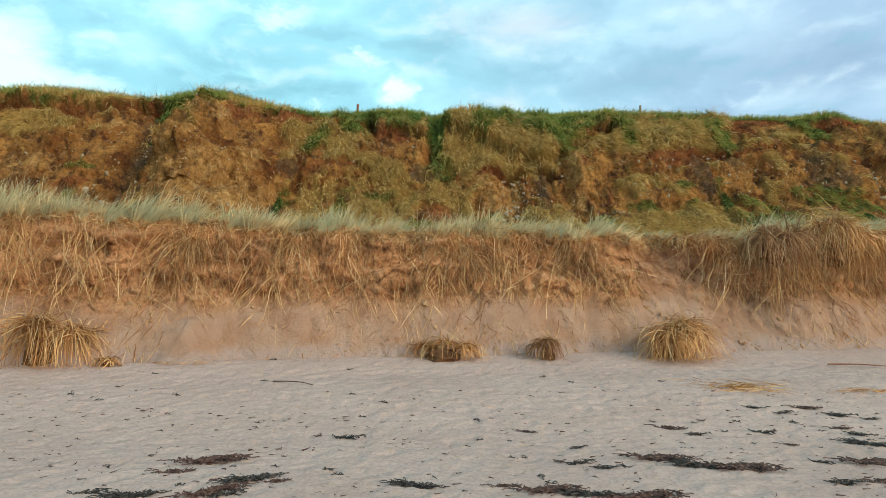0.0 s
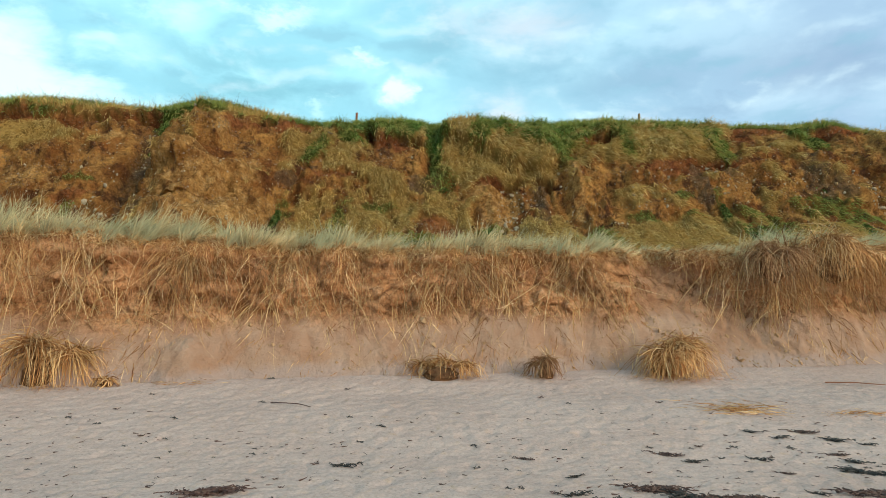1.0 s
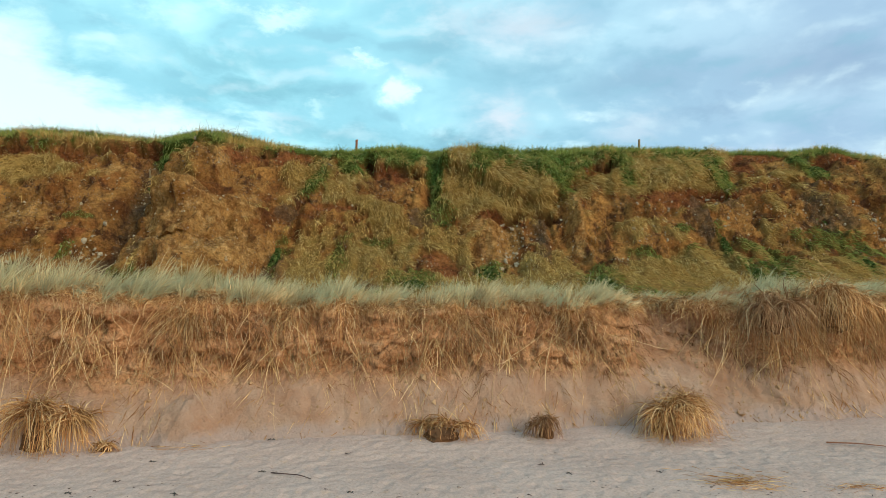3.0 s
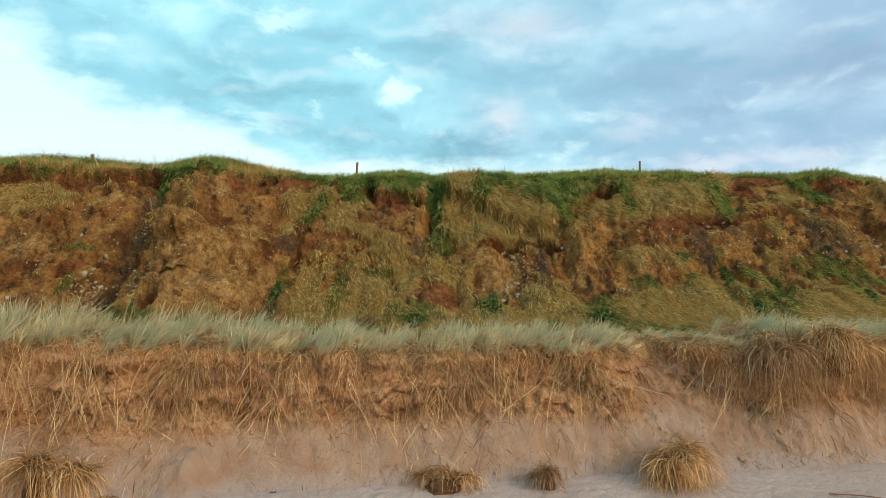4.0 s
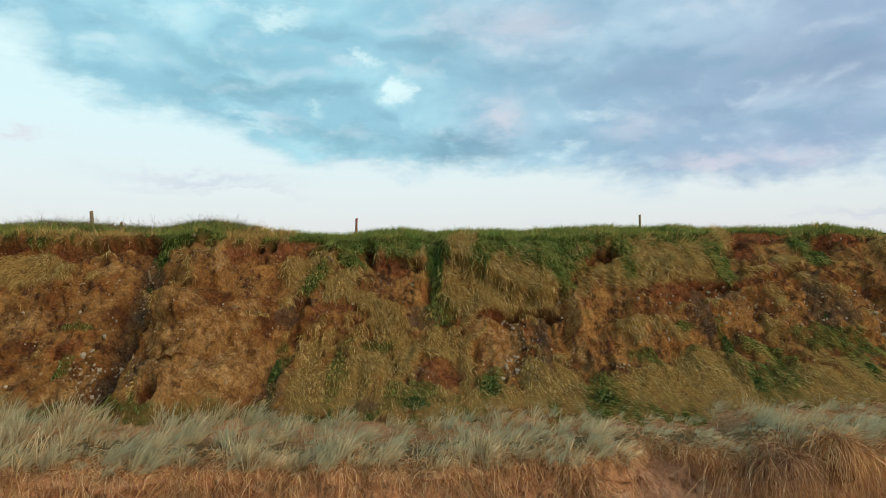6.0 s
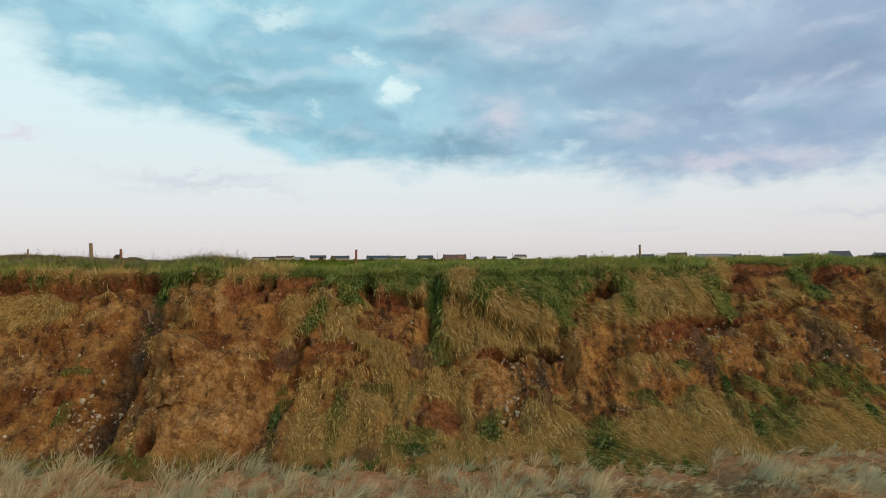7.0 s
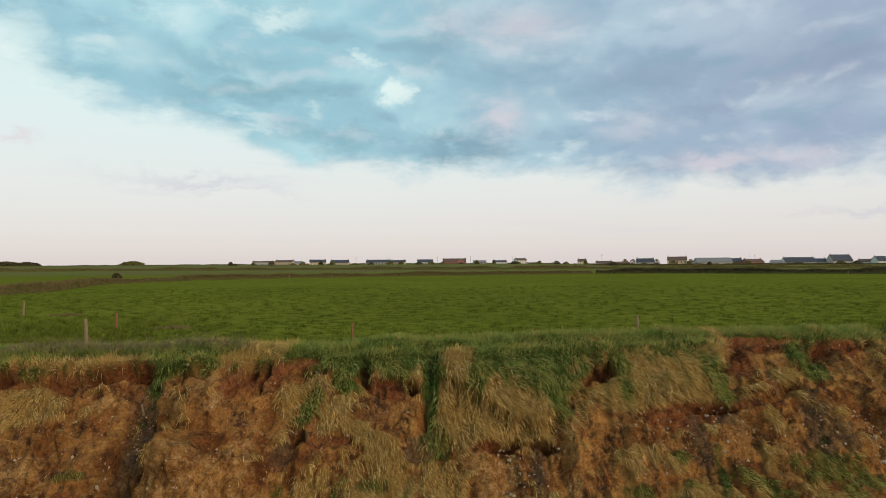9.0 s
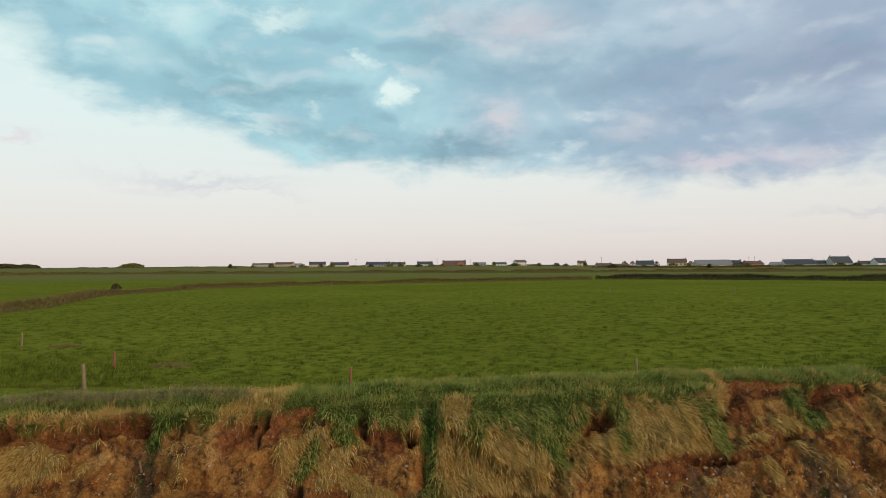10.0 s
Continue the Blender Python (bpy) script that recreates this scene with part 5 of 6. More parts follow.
BIG_AT = [(-2.49, 6.89, 10), (-1.95, 6.34, 22), (-2.15, 5.97, 30), (-2.91, 5.88, 12), (1.0, 6.0, 4), (1.35, 5.91, -6), (2.36, 6.95, -10), (2.7, 6.71, -14), (3.12, 6.64, -8), (5.03, 7.55, -22), (4.67, 6.83, -10), (-0.3, 6.16, -14), (1.85, 5.83, 8)]
MID_AT = [(-2.77, 6.55, 5), (-1.83, 6.34, 15), (-1.14, 7.77, -10), (1.05, 8.04, -25), (1.57, 7.43, 30), (1.5, 6.83, 10), (2.89, 8.17, -20), (3.16, 7.93, 10), (4.04, 7.99, -30), (4.08, 7.55, -20), (4.36, 8.94, -18), (4.7, 8.75, 10), (5.07, 8.94, -14), (5.37, 8.64, -12), (5.73, 8.49, -10), (5.06, 8.14, -5), (5.15, 7.88, -25), (4.1, 6.85, -30), (0.58, 6.13, 0), (3.92, 6.22, 5), (-3.27, 5.97, 10), (-1.64, 6.26, 10), (1.7, 6.66, 8), (-1.97, 5.91, 18), (4.33, 6.26, 0)]
SMALL_AT = [(-5.6, 12.2), (-5.03, 11.41), (-4.57, 12.06), (-3.13, 11.72), (-4.87, 10.71), (-5.06, 9.96), (-5.57, 9.54), (-5.0, 9.27), (-3.98, 9.51), (-4.14, 8.84), (-3.79, 8.78), (-2.9, 10.35), (-2.41, 8.21), (-1.63, 11.16), (-1.36, 9.57), (-0.85, 9.17), (-1.11, 8.64), (-1.54, 7.88), (-0.98, 7.91), (-1.06, 6.44), (-1.21, 6.64), (1.68, 10.71), (2.07, 10.26), (2.35, 9.9), (2.75, 8.42), (3.55, 10.31), (0.46, 8.47), (0.45, 7.71), (0.76, 7.05), (1.27, 6.89), (1.0, 6.39), (1.06, 6.22), (1.91, 6.75), (3.43, 8.42), (3.88, 8.42), (3.57, 8.06), (4.63, 8.42), (4.2, 8.1), (-2.53, 6.17), (-3.54, 6.73), (-1.77, 6.75)]
for i, (x, y, turn) in enumerate(BIG_AT):
    ob = new("seaweed_clump", WEED_BIG[i % 2])
    ob.matrix_world = pose(x, y, beach_at(x, y) - 0.003, 0, 0, turn) @ Matrix.Diagonal((1.0, 0.72, 1.0, 1)) @ Matrix.Scale(RNG.uniform(0.7, 1.0), 4)
    tagged(ob, "dark brown mat of drift seaweed on the sand", "seaweed", "drift weed")
for i, (x, y, turn) in enumerate(MID_AT):
    ob = new("seaweed", WEED_MID[i % 3])
    ob.matrix_world = pose(x, y, beach_at(x, y) - 0.003, 0, 0, turn) @ Matrix.Diagonal((0.82, 0.62, 0.9, 1)) @ Matrix.Scale(RNG.uniform(0.5, 1.0), 4)
    tagged(ob, "tangled strip of dark seaweed lying on the sand", "seaweed", "drift weed")
for i, (x, y) in enumerate(SMALL_AT + [(a, b) for a, b in zip(RNG.uniform(-6, 6, 110), RNG.uniform(5.8, 9.0, 110))]):
    ob = new("seaweed_scrap", WEED_SMALL[i % 4])
    s = RNG.uniform(0.6, 0.9) if i < len(SMALL_AT) else RNG.uniform(0.2, 0.55)
    ob.matrix_world = pose(x, y, beach_at(x, y) - 0.004, 0, 0, RNG.uniform(-40, 40)) @ Matrix.Scale(s, 4)
    tagged(ob, "small scrap of dark seaweed on the sand", "seaweed", "drift weed")


def stick(name, pts, r, mat, label, category):
    """A bent, tapering branch through a few points."""
    p = np.array(pts, float)
    t = np.linspace(0, len(p) - 1, 9)
    path = np.stack([np.interp(t, range(len(p)), p[:, i]) for i in range(3)], 1)
    V, F = [], []
    for k, c in enumerate(path):
        rr = r * (1 - 0.45 * k / 8) * RNG.uniform(0.85, 1.15)
        ahead = unit((path[min(k + 1, 8)] - path[max(k - 1, 0)])[None])[0]
        a = unit(np.cross(ahead, [0.1, 0.2, 1.0])[None])[0]
        b = np.cross(ahead, a)
        V += [c + rr * (math.cos(i * math.pi / 3) * a + math.sin(i * math.pi / 3) * b) for i in range(6)]
    for k in range(8):
        for i in range(6):
            j = (i + 1) % 6
            F += [(6 * k + i, 6 * k + j, 6 * k + 6 + j), (6 * k + i, 6 * k + 6 + j, 6 * k + 6 + i)]
    F += [(0, i + 1, i) for i in range(1, 5)] + [(48, 48 + i, 49 + i) for i in range(1, 5)]
    return tagged(new(name, raw_mesh(name, np.array(V), np.array(F), mat, (), False)), label, category)


z0 = beach_at(-2.4, 10.1) + 0.015
stick("twig", [(-2.75, 10.3, z0), (-2.5, 10.15, z0 + 0.03), (-2.25, 10.12, z0 + 0.02), (-2.05, 10.0, z0)], 0.012, WEED_RED, "thin dark bent twig lying on the sand", "twig")
z0 = beach_at(8.0, 11.6) + 0.03
stick("driftwood", [(7.2, 11.9, z0), (7.7, 11.75, z0 + 0.02), (8.2, 11.6, z0)], 0.014, WOOD, "thin driftwood stick at the scarp foot", "driftwood")

# crumbs of weed, too many and small to count
def weed_crumbs(n):
    x, y = RNG.uniform(-6.5, 7.5, n), 5.2 + 4.6 * RNG.random(n) ** 1.4
    keep = RNG.random(n) < np.clip(0.25 + 1.4 * fbm(x * 0.6, y * 1.1, 77.0, 3) + 0.25 * smooth(1, 5, x), 0.02, 1)
    x, y = x[keep], y[keep]
    p = np.stack([x, y, [beach_at(a, b) + 0.006 for a, b in zip(x, y)]], 1)
    k = len(p)
    way = np.stack([np.ones(k), RNG.normal(0, 0.5, k), RNG.normal(0.05, 0.08, k)], 1)
    stuff("weed_crumbs", blades("weed_crumbs", p, way, RNG.uniform(0.02, 0.12, k), RNG.uniform(0.008, 0.022, k), 0.1, WEED_RED, 3, 0.25), "crumbs of dry dark weed scattered on the sand", "seaweed")


weed_crumbs(2200)


# ---- stones in the cliff ----
def stone_mesh(name, seed):
    rng = np.random.default_rng(seed)
    bm = bmesh.new()
    bmesh.ops.create_icosphere(bm, subdivisions=1, radius=0.5)
    sx = rng.uniform(0.55, 1.15, 3)
    for v in bm.verts:
        v.co = Vector([c * k * rng.uniform(0.7, 1.15) for c, k in zip(v.co, sx)])
    me = bpy.data.meshes.new(name)
    bm.to_mesh(me)
    bm.free()
    me.materials.append(STONE)
    return me


STONES = [stone_mesh("stone", 400 + i) for i in range(5)]
STONE_SPOTS = [(-10.2, 3.8, 0.49, 0.41, 24, 0.18), (-9.7, 3.4, 0.4, 0.48, 16, 0.15), (2.4, 4.2, 0.55, 0.73, 70, 0.11), (2.2, 3.5, 0.44, 0.25, 26, 0.16), (9.9, 5.5, 0.8, 0.8, 40, 0.11), (7.3, 5.0, 1.16, 0.77, 36, 0.11), (15.2, 4.9, 0.5, 0.79, 34, 0.13), (-9.9, 5.1, 0.52, 0.52, 12, 0.14), (-8.9, 7.2, 0.39, 0.39, 6, 0.12), (12.5, 5.0, 1.6, 1.0, 24, 0.12)]


def cliff_point(x, z):
    i = int(np.clip(np.searchsorted(CX, x), 0, len(CX) - 1))
    j = 20 + int(np.argmin(np.abs(CP[i, 20:-30, 2] - z)))
    return CP[i, j]


for cx, cz, rx, rz, n, size in STONE_SPOTS:
    for _ in range(n):
        p = cliff_point(cx + RNG.normal(0, rx * 0.6), cz + RNG.normal(0, rz * 0.6))
        ob = new("stone", STONES[RNG.integers(5)])
        s = size * float(np.clip(RNG.lognormal(-0.45, 0.45), 0.25, 1.6))
        ob.matrix_world = pose(*p, *RNG.uniform(0, 360, 3)) @ Matrix.Scale(s, 4)
        ob.parent = cliff


a, b = cliff_point(-4.55, 7.15), cliff_point(-3.85, 6.85)
stick("fallen_branch", [a + [0, -0.10, 0.10], (a + b) / 2 + [0, -0.16, 0.12], b + [0, -0.12, 0.06]], 0.045, WOOD_GREY, "pale dead branch lying on the slumped turf", "branch")
a = cliff_point(-9.75, 6.25)
stick("wood_stub", [a + [0, 0.05, -0.15], a + [0.01, -0.08, 0.12], a + [0.0, -0.14, 0.34]], 0.05, WOOD_GREY, "weathered wooden stub sticking out of the cliff gully", "post stub")

# ---- fence posts ----
def post_mesh(name, h, w, mat, lean_seed):
    rng = np.random.default_rng(lean_seed)
    bm = bmesh.new()
    bmesh.ops.create_cone(bm, cap_ends=True, segments=9, radius1=w * 0.52, radius2=w * 0.46, depth=h + 0.3)
    bmesh.ops.subdivide_edges(bm, edges=[e for e in bm.edges if abs(e.verts[0].co.z - e.verts[1].co.z) > 0.1], cuts=4)
    for v in bm.verts:
        v.co.x += rng.normal(0, 0.004)
        v.co.y += rng.normal(0, 0.004)
        v.co.z += (h + 0.3) / 2 - 0.3
        if v.co.z > h - 0.01:
            v.co.z += 0.25 * v.co.x
    me = bpy.data.meshes.new(name)
    bm.to_mesh(me)
    bm.free()
    me.materials.append(mat)
    return me


for x, y, z, h, w, mat, rx, ry, label in (
        (-3.62, 26.6, 7.86, 0.86, 0.11, WOOD, 0, 1, "dark reddish wooden fence post near the cliff edge"),
        (8.64, 27.5, 8.0, 0.90, 0.10, WOOD_GREY, 0, -1, "weathered wooden fence post at the pasture edge"),
        (-14.51, 26.2, 8.15, 0.88, 0.15, WOOD_GREY, 0, -4, "thick grey wooden fence post among rough grass"),
        (-15.75, 31.0, 8.1, 0.82, 0.13, WOOD, 0, 0, "brown wooden fence post in the pasture"),
        (-25.25, 38.5, 8.3, 0.85, 0.11, WOOD_GREY, 0, 2, "pale wooden fence post in the pasture")):
    ob = new("fence_post", post_mesh("fence_post", h, w, mat, int(y * 10)))
    ob.matrix_world = pose(x, y, z, rx, ry, 0)
    tagged(ob, label, "post", "fence posts")
for x, y in ((44.7, 96.2), (27.1, 101.8), (-26, 150), (-36, 150), (62, 150), (90, 140)):
    ob = new("fence_post", post_mesh("fence_post", 1.0, 0.11, WOOD_GREY, int(abs(x))))
    ob.matrix_world = pose(x, y, float(field_height(np.array(x), np.array(y))), 0, 0, 0)
    tagged(ob, "thin pale fence post far out in the pasture", "post", "fence posts")


# ---- banks and hedges ----
def leaf_material(name, stops):
    m, nt, b = material(name, 1.0, 0.0)
    geo = nt.nodes.new("ShaderNodeNewGeometry")
    nt.links.new(ramp(nt, geo.outputs["Random Per Island"], stops), b.inputs["Base Color"])
    return m


HEDGE = leaf_material("hedge_leaves", [(0.0, (0.08, 0.085, 0.02)), (0.4, (0.12, 0.11, 0.035)), (0.75, (0.17, 0.125, 0.05)), (1.0, (0.12, 0.13, 0.03))])
BARE = leaf_material("bare_twigs", [(0.0, (0.17, 0.11, 0.075)), (0.5, (0.24, 0.165, 0.115)), (1.0, (0.30, 0.22, 0.16))])
DARK_HEDGE = leaf_material("dark_hedge_leaves", [(0.0, (0.035, 0.04, 0.016)), (0.5, (0.065, 0.06, 0.028)), (1.0, (0.11, 0.085, 0.045))])
BRAMBLE = blade_material("dead_bramble", [(0.0, (0.13, 0.07, 0.05)), (0.5, (0.22, 0.14, 0.10)), (1.0, (0.33, 0.24, 0.18))], (0.12, 0.07, 0.05))


def leaf_cloud(name, centre, sx, size, mat):
    """Small turned triangles, one per clump of leaves."""
    n = len(centre)
    a = unit(RNG.normal(size=(n, 3)))
    b = unit(np.cross(a, RNG.normal(size=(n, 3))))
    s = (size * RNG.uniform(0.5, 1.3, n))[:, None]
    V = np.stack([centre - a * s, centre + a * s * 0.9 + b * s * 0.2, centre + b * s * 1.1 - a * s * 0.2, centre - b * s * 0.7 + a * s * 0.1], 1).reshape(-1, 3)
    T = (np.array([(0, 1, 2), (0, 3, 1)])[None] + (np.arange(n) * 4)[:, None, None]).reshape(-1, 3)
    return raw_mesh(name, V, T, mat, (), False)


HEDGE_TWIG = blade_material("hedge_growth", [(0.0, (0.09, 0.09, 0.022)), (0.4, (0.15, 0.13, 0.04)), (0.75, (0.21, 0.15, 0.06)), (1.0, (0.14, 0.15, 0.035))], (0.09, 0.07, 0.03), 0.7, (0.20, 0.13, 0.06))
DARK_TWIG = blade_material("dark_hedge_growth", [(0.0, (0.04, 0.045, 0.016)), (0.5, (0.07, 0.065, 0.028)), (1.0, (0.12, 0.095, 0.045))], (0.045, 0.04, 0.02), 0.7, (0.12, 0.09, 0.05))


def hedge(name, way_pts, high, wide, n, size, mat, label):
    """A rounded earth bank under twigs and rank grass, uneven along its length."""
    w = np.array(way_pts, float)
    s = np.r_[0, np.cumsum(np.hypot(*np.diff(w, axis=0).T))]

    def at(t, v):
        x, y = np.interp(t, s, w[:, 0]), np.interp(t, s, w[:, 1])
        top = high * np.clip(0.75 + 0.7 * fbm(t * 0.05, 0.5, 5.0, 3) + 0.2 * fbm(t * 0.4, 0.5, 6.0, 2), 0.25, 1.5)
        hx, hy = np.interp(t + 1, s, w[:, 0]) - np.interp(t - 1, s, w[:, 0]), np.interp(t + 1, s, w[:, 1]) - np.interp(t - 1, s, w[:, 1])
        ln = np.hypot(hx, hy) + 1e-6
        x, y = x - hy / ln * v * wide / 2, y + hx / ln * v * wide / 2
        return np.stack([x, y, field_height(x, y) + 0.62 * top * (1 - v ** 2) - 0.05], -1), top

    g, u = np.meshgrid(np.arange(0, s[-1], 1.0), np.linspace(-1.15, 1.15, 9), indexing="ij")
    bank = new(name + "_earth", grid_mesh(name + "_earth", at(g, u)[0], BANK))
    tagged(bank, "low earth bank between the fields", "bank", kind="structure")
    t, v = RNG.uniform(0, s[-1], n), np.clip(RNG.normal(0, 0.5, n), -1, 1)
    p, top = at(t, v)
    way = np.stack([RNG.normal(0, 0.5, n), RNG.normal(0, 0.5, n), np.ones(n)], 1)
    return stuff(name, blades(name, p, way, top * RNG.uniform(0.2, 0.6, n), size * RNG.uniform(0.4, 1.0, n), RNG.uniform(0.3, 2.0, n), mat, 2, 0.25), label, "hedge")


hedge("hedge_bank", [(-47, 62), (-48.5, 77), (-58, 105), (-55, 138), (-37, 160), (2.8, 181), (48, 203)], 1.5, 2.8, 42000, 0.10, HEDGE_TWIG, "low overgrown earth bank with brown hedge growth")
hedge("dark_hedge", [(50, 205), (66, 199), (83, 186), (110, 160), (150, 140)], 2.2, 3.4, 24000, 0.18, DARK_TWIG, "dark hedge along the far side of the pasture")
hedge("far_hedge", [(-430, 400), (-220, 420), (-60, 400), (40, 370), (130, 360), (300, 330)], 2.9, 5, 20000, 0.34, HEDGE_TWIG, "thin hedge between the farther fields")
hedge("far_hedge", [(-700, 760), (-420, 790), (-250, 760), (-80, 740), (140, 700), (500, 600)], 1.6, 6, 18000, 0.5, DARK_TWIG, "distant hedge behind the houses")
hedge("village_hedge", [(130, 545), (240, 540), (440, 530)], 2.4, 5, 12000, 0.4, DARK_TWIG, "hedges and garden shrubs along the village edge")


def shrub(x, y, r, h, n, size, mat, label):
    a, v = RNG.uniform(0, 2 * math.pi, n), RNG.random(n)
    rad = r * np.sqrt(RNG.random(n)) * np.sqrt(np.clip(1.02 - v ** 2, 0, 1)) * (0.8 + 0.35 * fbm(a * 1.3, v * 2, x, 2))
    c = np.stack([x + rad * np.cos(a), y + rad * np.sin(a), float(field_height(np.array(x), np.array(y))) + h * v], 1)
    return tagged(new("shrub", leaf_cloud("shrub", c, 1, size, mat)), label, "shrub")


shrub(-60, 117, 1.2, 1.7, 900, 0.25, DARK_HEDGE, "dark round shrub on the hedge bank")
shrub(-620, 900, 26, 6, 2500, 1.5, DARK_HEDGE, "distant dark wood on the skyline")
shrub(-590, 900, 22, 5, 2000, 1.5, DARK_HEDGE, "distant dark wood on the skyline")
shrub(-440, 900, 20, 5.5, 1500, 1.3, HEDGE, "brown gorse mound on the skyline")
for x, y in ((166, 575), (174, 577), (195, 575), (191, 580), (229, 582)):
    shrub(x, y, 4.5, 5.6, 520, 0.34, BARE, "bare brown garden tree beside a house")
HOUSE_ROWS = ((-230, 160, 655, 24), (140, 400, 545, 18))
for xa, xb, y, n in HOUSE_ROWS:
    for i in range(n):
        shrub(xa + (xb - xa) * (i + RNG.random()) / n, y + RNG.uniform(-6, 8), RNG.uniform(2.5, 6), RNG.uniform(1.5, 4.2), 260, 0.5, (HEDGE, DARK_HEDGE)[i % 3 == 0], "brown garden shrubs in front of distant houses")


SCRUB = leaf_material("scrub_leaves", [(0.0, (0.035, 0.055, 0.016)), (0.5, (0.07, 0.095, 0.025)), (0.85, (0.14, 0.15, 0.045)), (1.0, (0.24, 0.20, 0.08))])


def scrub(x, z, r, h, n):
    """A low leafy clump clinging to the cliff face."""
    foot = cliff_point(x, z)
    a, v = RNG.uniform(0, 2 * math.pi, n), RNG.random(n)
    rad = r * np.sqrt(RNG.random(n)) * np.sqrt(np.clip(1.05 - v ** 2, 0, 1)) * (0.75 + 0.5 * fbm(a * 1.3, v * 2, x, 2))
    c = np.stack([foot[0] + rad * np.cos(a), foot[1] + 0.5 * rad * np.sin(a) + 0.9 * h * v, foot[2] - 0.1 + h * v], 1)
    return tagged(new("scrub_clump", leaf_cloud("scrub_clump", c, 1, 0.045, SCRUB)), "dark green scrub clump rooted on the cliff face", "shrub", "scrub on the cliff")


for x, z, r, h, n in ((-4.9, 3.1, 0.22, 0.9, 700), (1.4, 2.95, 0.42, 0.45, 800), (13.5, 3.15, 0.40, 0.5, 800), (13.4, 4.9, 0.38, 0.8, 900), (14.5, 6.9, 0.5, 0.4, 700), (4.7, 2.75, 0.5, 0.4, 700), (9.6, 2.9, 0.3, 0.45, 500), (-0.8, 2.75, 0.6, 0.3, 700), (-9.6, 5.9, 0.3, 0.6, 600), (9.4, 3.8, 0.18, 0.6, 400), (-11.0, 3.6, 0.16, 0.4, 300), (-0.1, 4.8, 0.36, 0.4, 500)):
    scrub(x, z, r, h, n)

# ---- bare scrapes in the pasture ----
def scrape(x, y, rx, ry):
    bm = bmesh.new()
    bmesh.ops.create_grid(bm, x_segments=24, y_segments=12, size=1.0)
    for v in bm.verts:
        r = math.hypot(v.co.x, v.co.y)
        k = 1 + 0.3 * noise.noise((v.co.x * 2 + x, v.co.y * 2, 1))
        gx, gy = v.co.x * rx * k, v.co.y * ry * k
        up = 0.12 * max(0.0, 1 - r) + 0.05 * noise.noise((gx * 4, gy * 4, 3)) * max(0.0, 1 - r) - 0.08 * max(0.0, r - 0.9)
        v.co = (x + gx, y + gy, float(field_height(np.array(x + gx), np.array(y + gy))) + up + 0.02)
    me = bpy.data.meshes.new("earth_scrape")
    bm.to_mesh(me)
    bm.free()
    me.materials.append(plain("bare_earth", (0.17, 0.10, 0.045), (0.08, 0.06, 0.025), 1.0, 3.0, 0.02, 0.0))
    tagged(new("earth_scrape", me), "low scrape of bare brown earth in the pasture", "earth patch")


scrape(-13.3, 31.8, 1.0, 0.5)
scrape(-22.5, 38.3, 1.0, 0.5)

# ---- dead brambles along the left part of the cliff edge ----
def brambles(x0, x1, n):
    x = RNG.uniform(x0, x1, n)
    y = 25.3 + edge_off(x) + RNG.normal(0.4, 0.35, n)
    p = np.stack([x, y, np.full(n, 7.95)], 1)
    for i in range(n):
        iu = int(np.searchsorted(CX, x[i]))
        j = int(np.argmin(np.abs(CP[iu, 60:, 1] - y[i]))) + 60
        p[i, 2] = CP[iu, j, 2]
    way = np.stack([RNG.normal(0, 0.8, n), RNG.normal(-0.2, 0.5, n), np.full(n, 0.8)], 1)
    stuff("dead_brambles", blades("dead_brambles", p, way, RNG.uniform(0.3, 0.8, n), 0.012, RNG.uniform(1.0, 3.5, n), BRAMBLE, 5, 0.25), "tangle of dead bramble stems on the cliff edge", "bramble")


brambles(-15.5, -7.0, 3600)

# ---- houses across the fields ----
WHITE = plain("white_render", (0.66, 0.62, 0.56), (0.50, 0.46, 0.40), 0.85, 1.5)
CREAM = plain("cream_render", (0.58, 0.45, 0.30), (0.44, 0.34, 0.23), 0.85, 1.5)
GREY = plain("grey_render", (0.42, 0.38, 0.34), (0.34, 0.31, 0.28), 0.85, 1.5)
BRICK = plain("red_brick", (0.32, 0.15, 0.10), (0.24, 0.11, 0.08), 0.85, 2.5)
SLATE = plain("slate_roof", (0.055, 0.06, 0.075), (0.035, 0.04, 0.05), 0.6, 2.0)
TIN = plain("grey_tin_roof", (0.20, 0.19, 0.19), (0.15, 0.14, 0.14), 0.5, 1.0)
TILE = plain("brown_tile_roof", (0.13, 0.075, 0.06), (0.09, 0.055, 0.045), 0.7, 2.0)
PANE = plain("dark_window_glass", (0.03, 0.035, 0.045), (0.05, 0.055, 0.065), 0.15, 0.5, 0, 0.5)


def box(bm, x0, x1, y0, y1, z0, z1):
    m = Matrix.LocRotScale(((x0 + x1) / 2, (y0 + y1) / 2, (z0 + z1) / 2), None, (x1 - x0, y1 - y0, z1 - z0))
    bmesh.ops.create_cube(bm, size=1.0, matrix=m)


def prism(bm, pts, x0, x1):
    a = [bm.verts.new((x0, y, z)) for y, z in pts]
    b = [bm.verts.new((x1, y, z)) for y, z in pts]
    bm.faces.new(a)
    bm.faces.new(b[::-1])
    for i in range(len(pts)):
        bm.faces.new((a[i], b[i], b[(i + 1) % len(pts)], a[(i + 1) % len(pts)])[::-1])


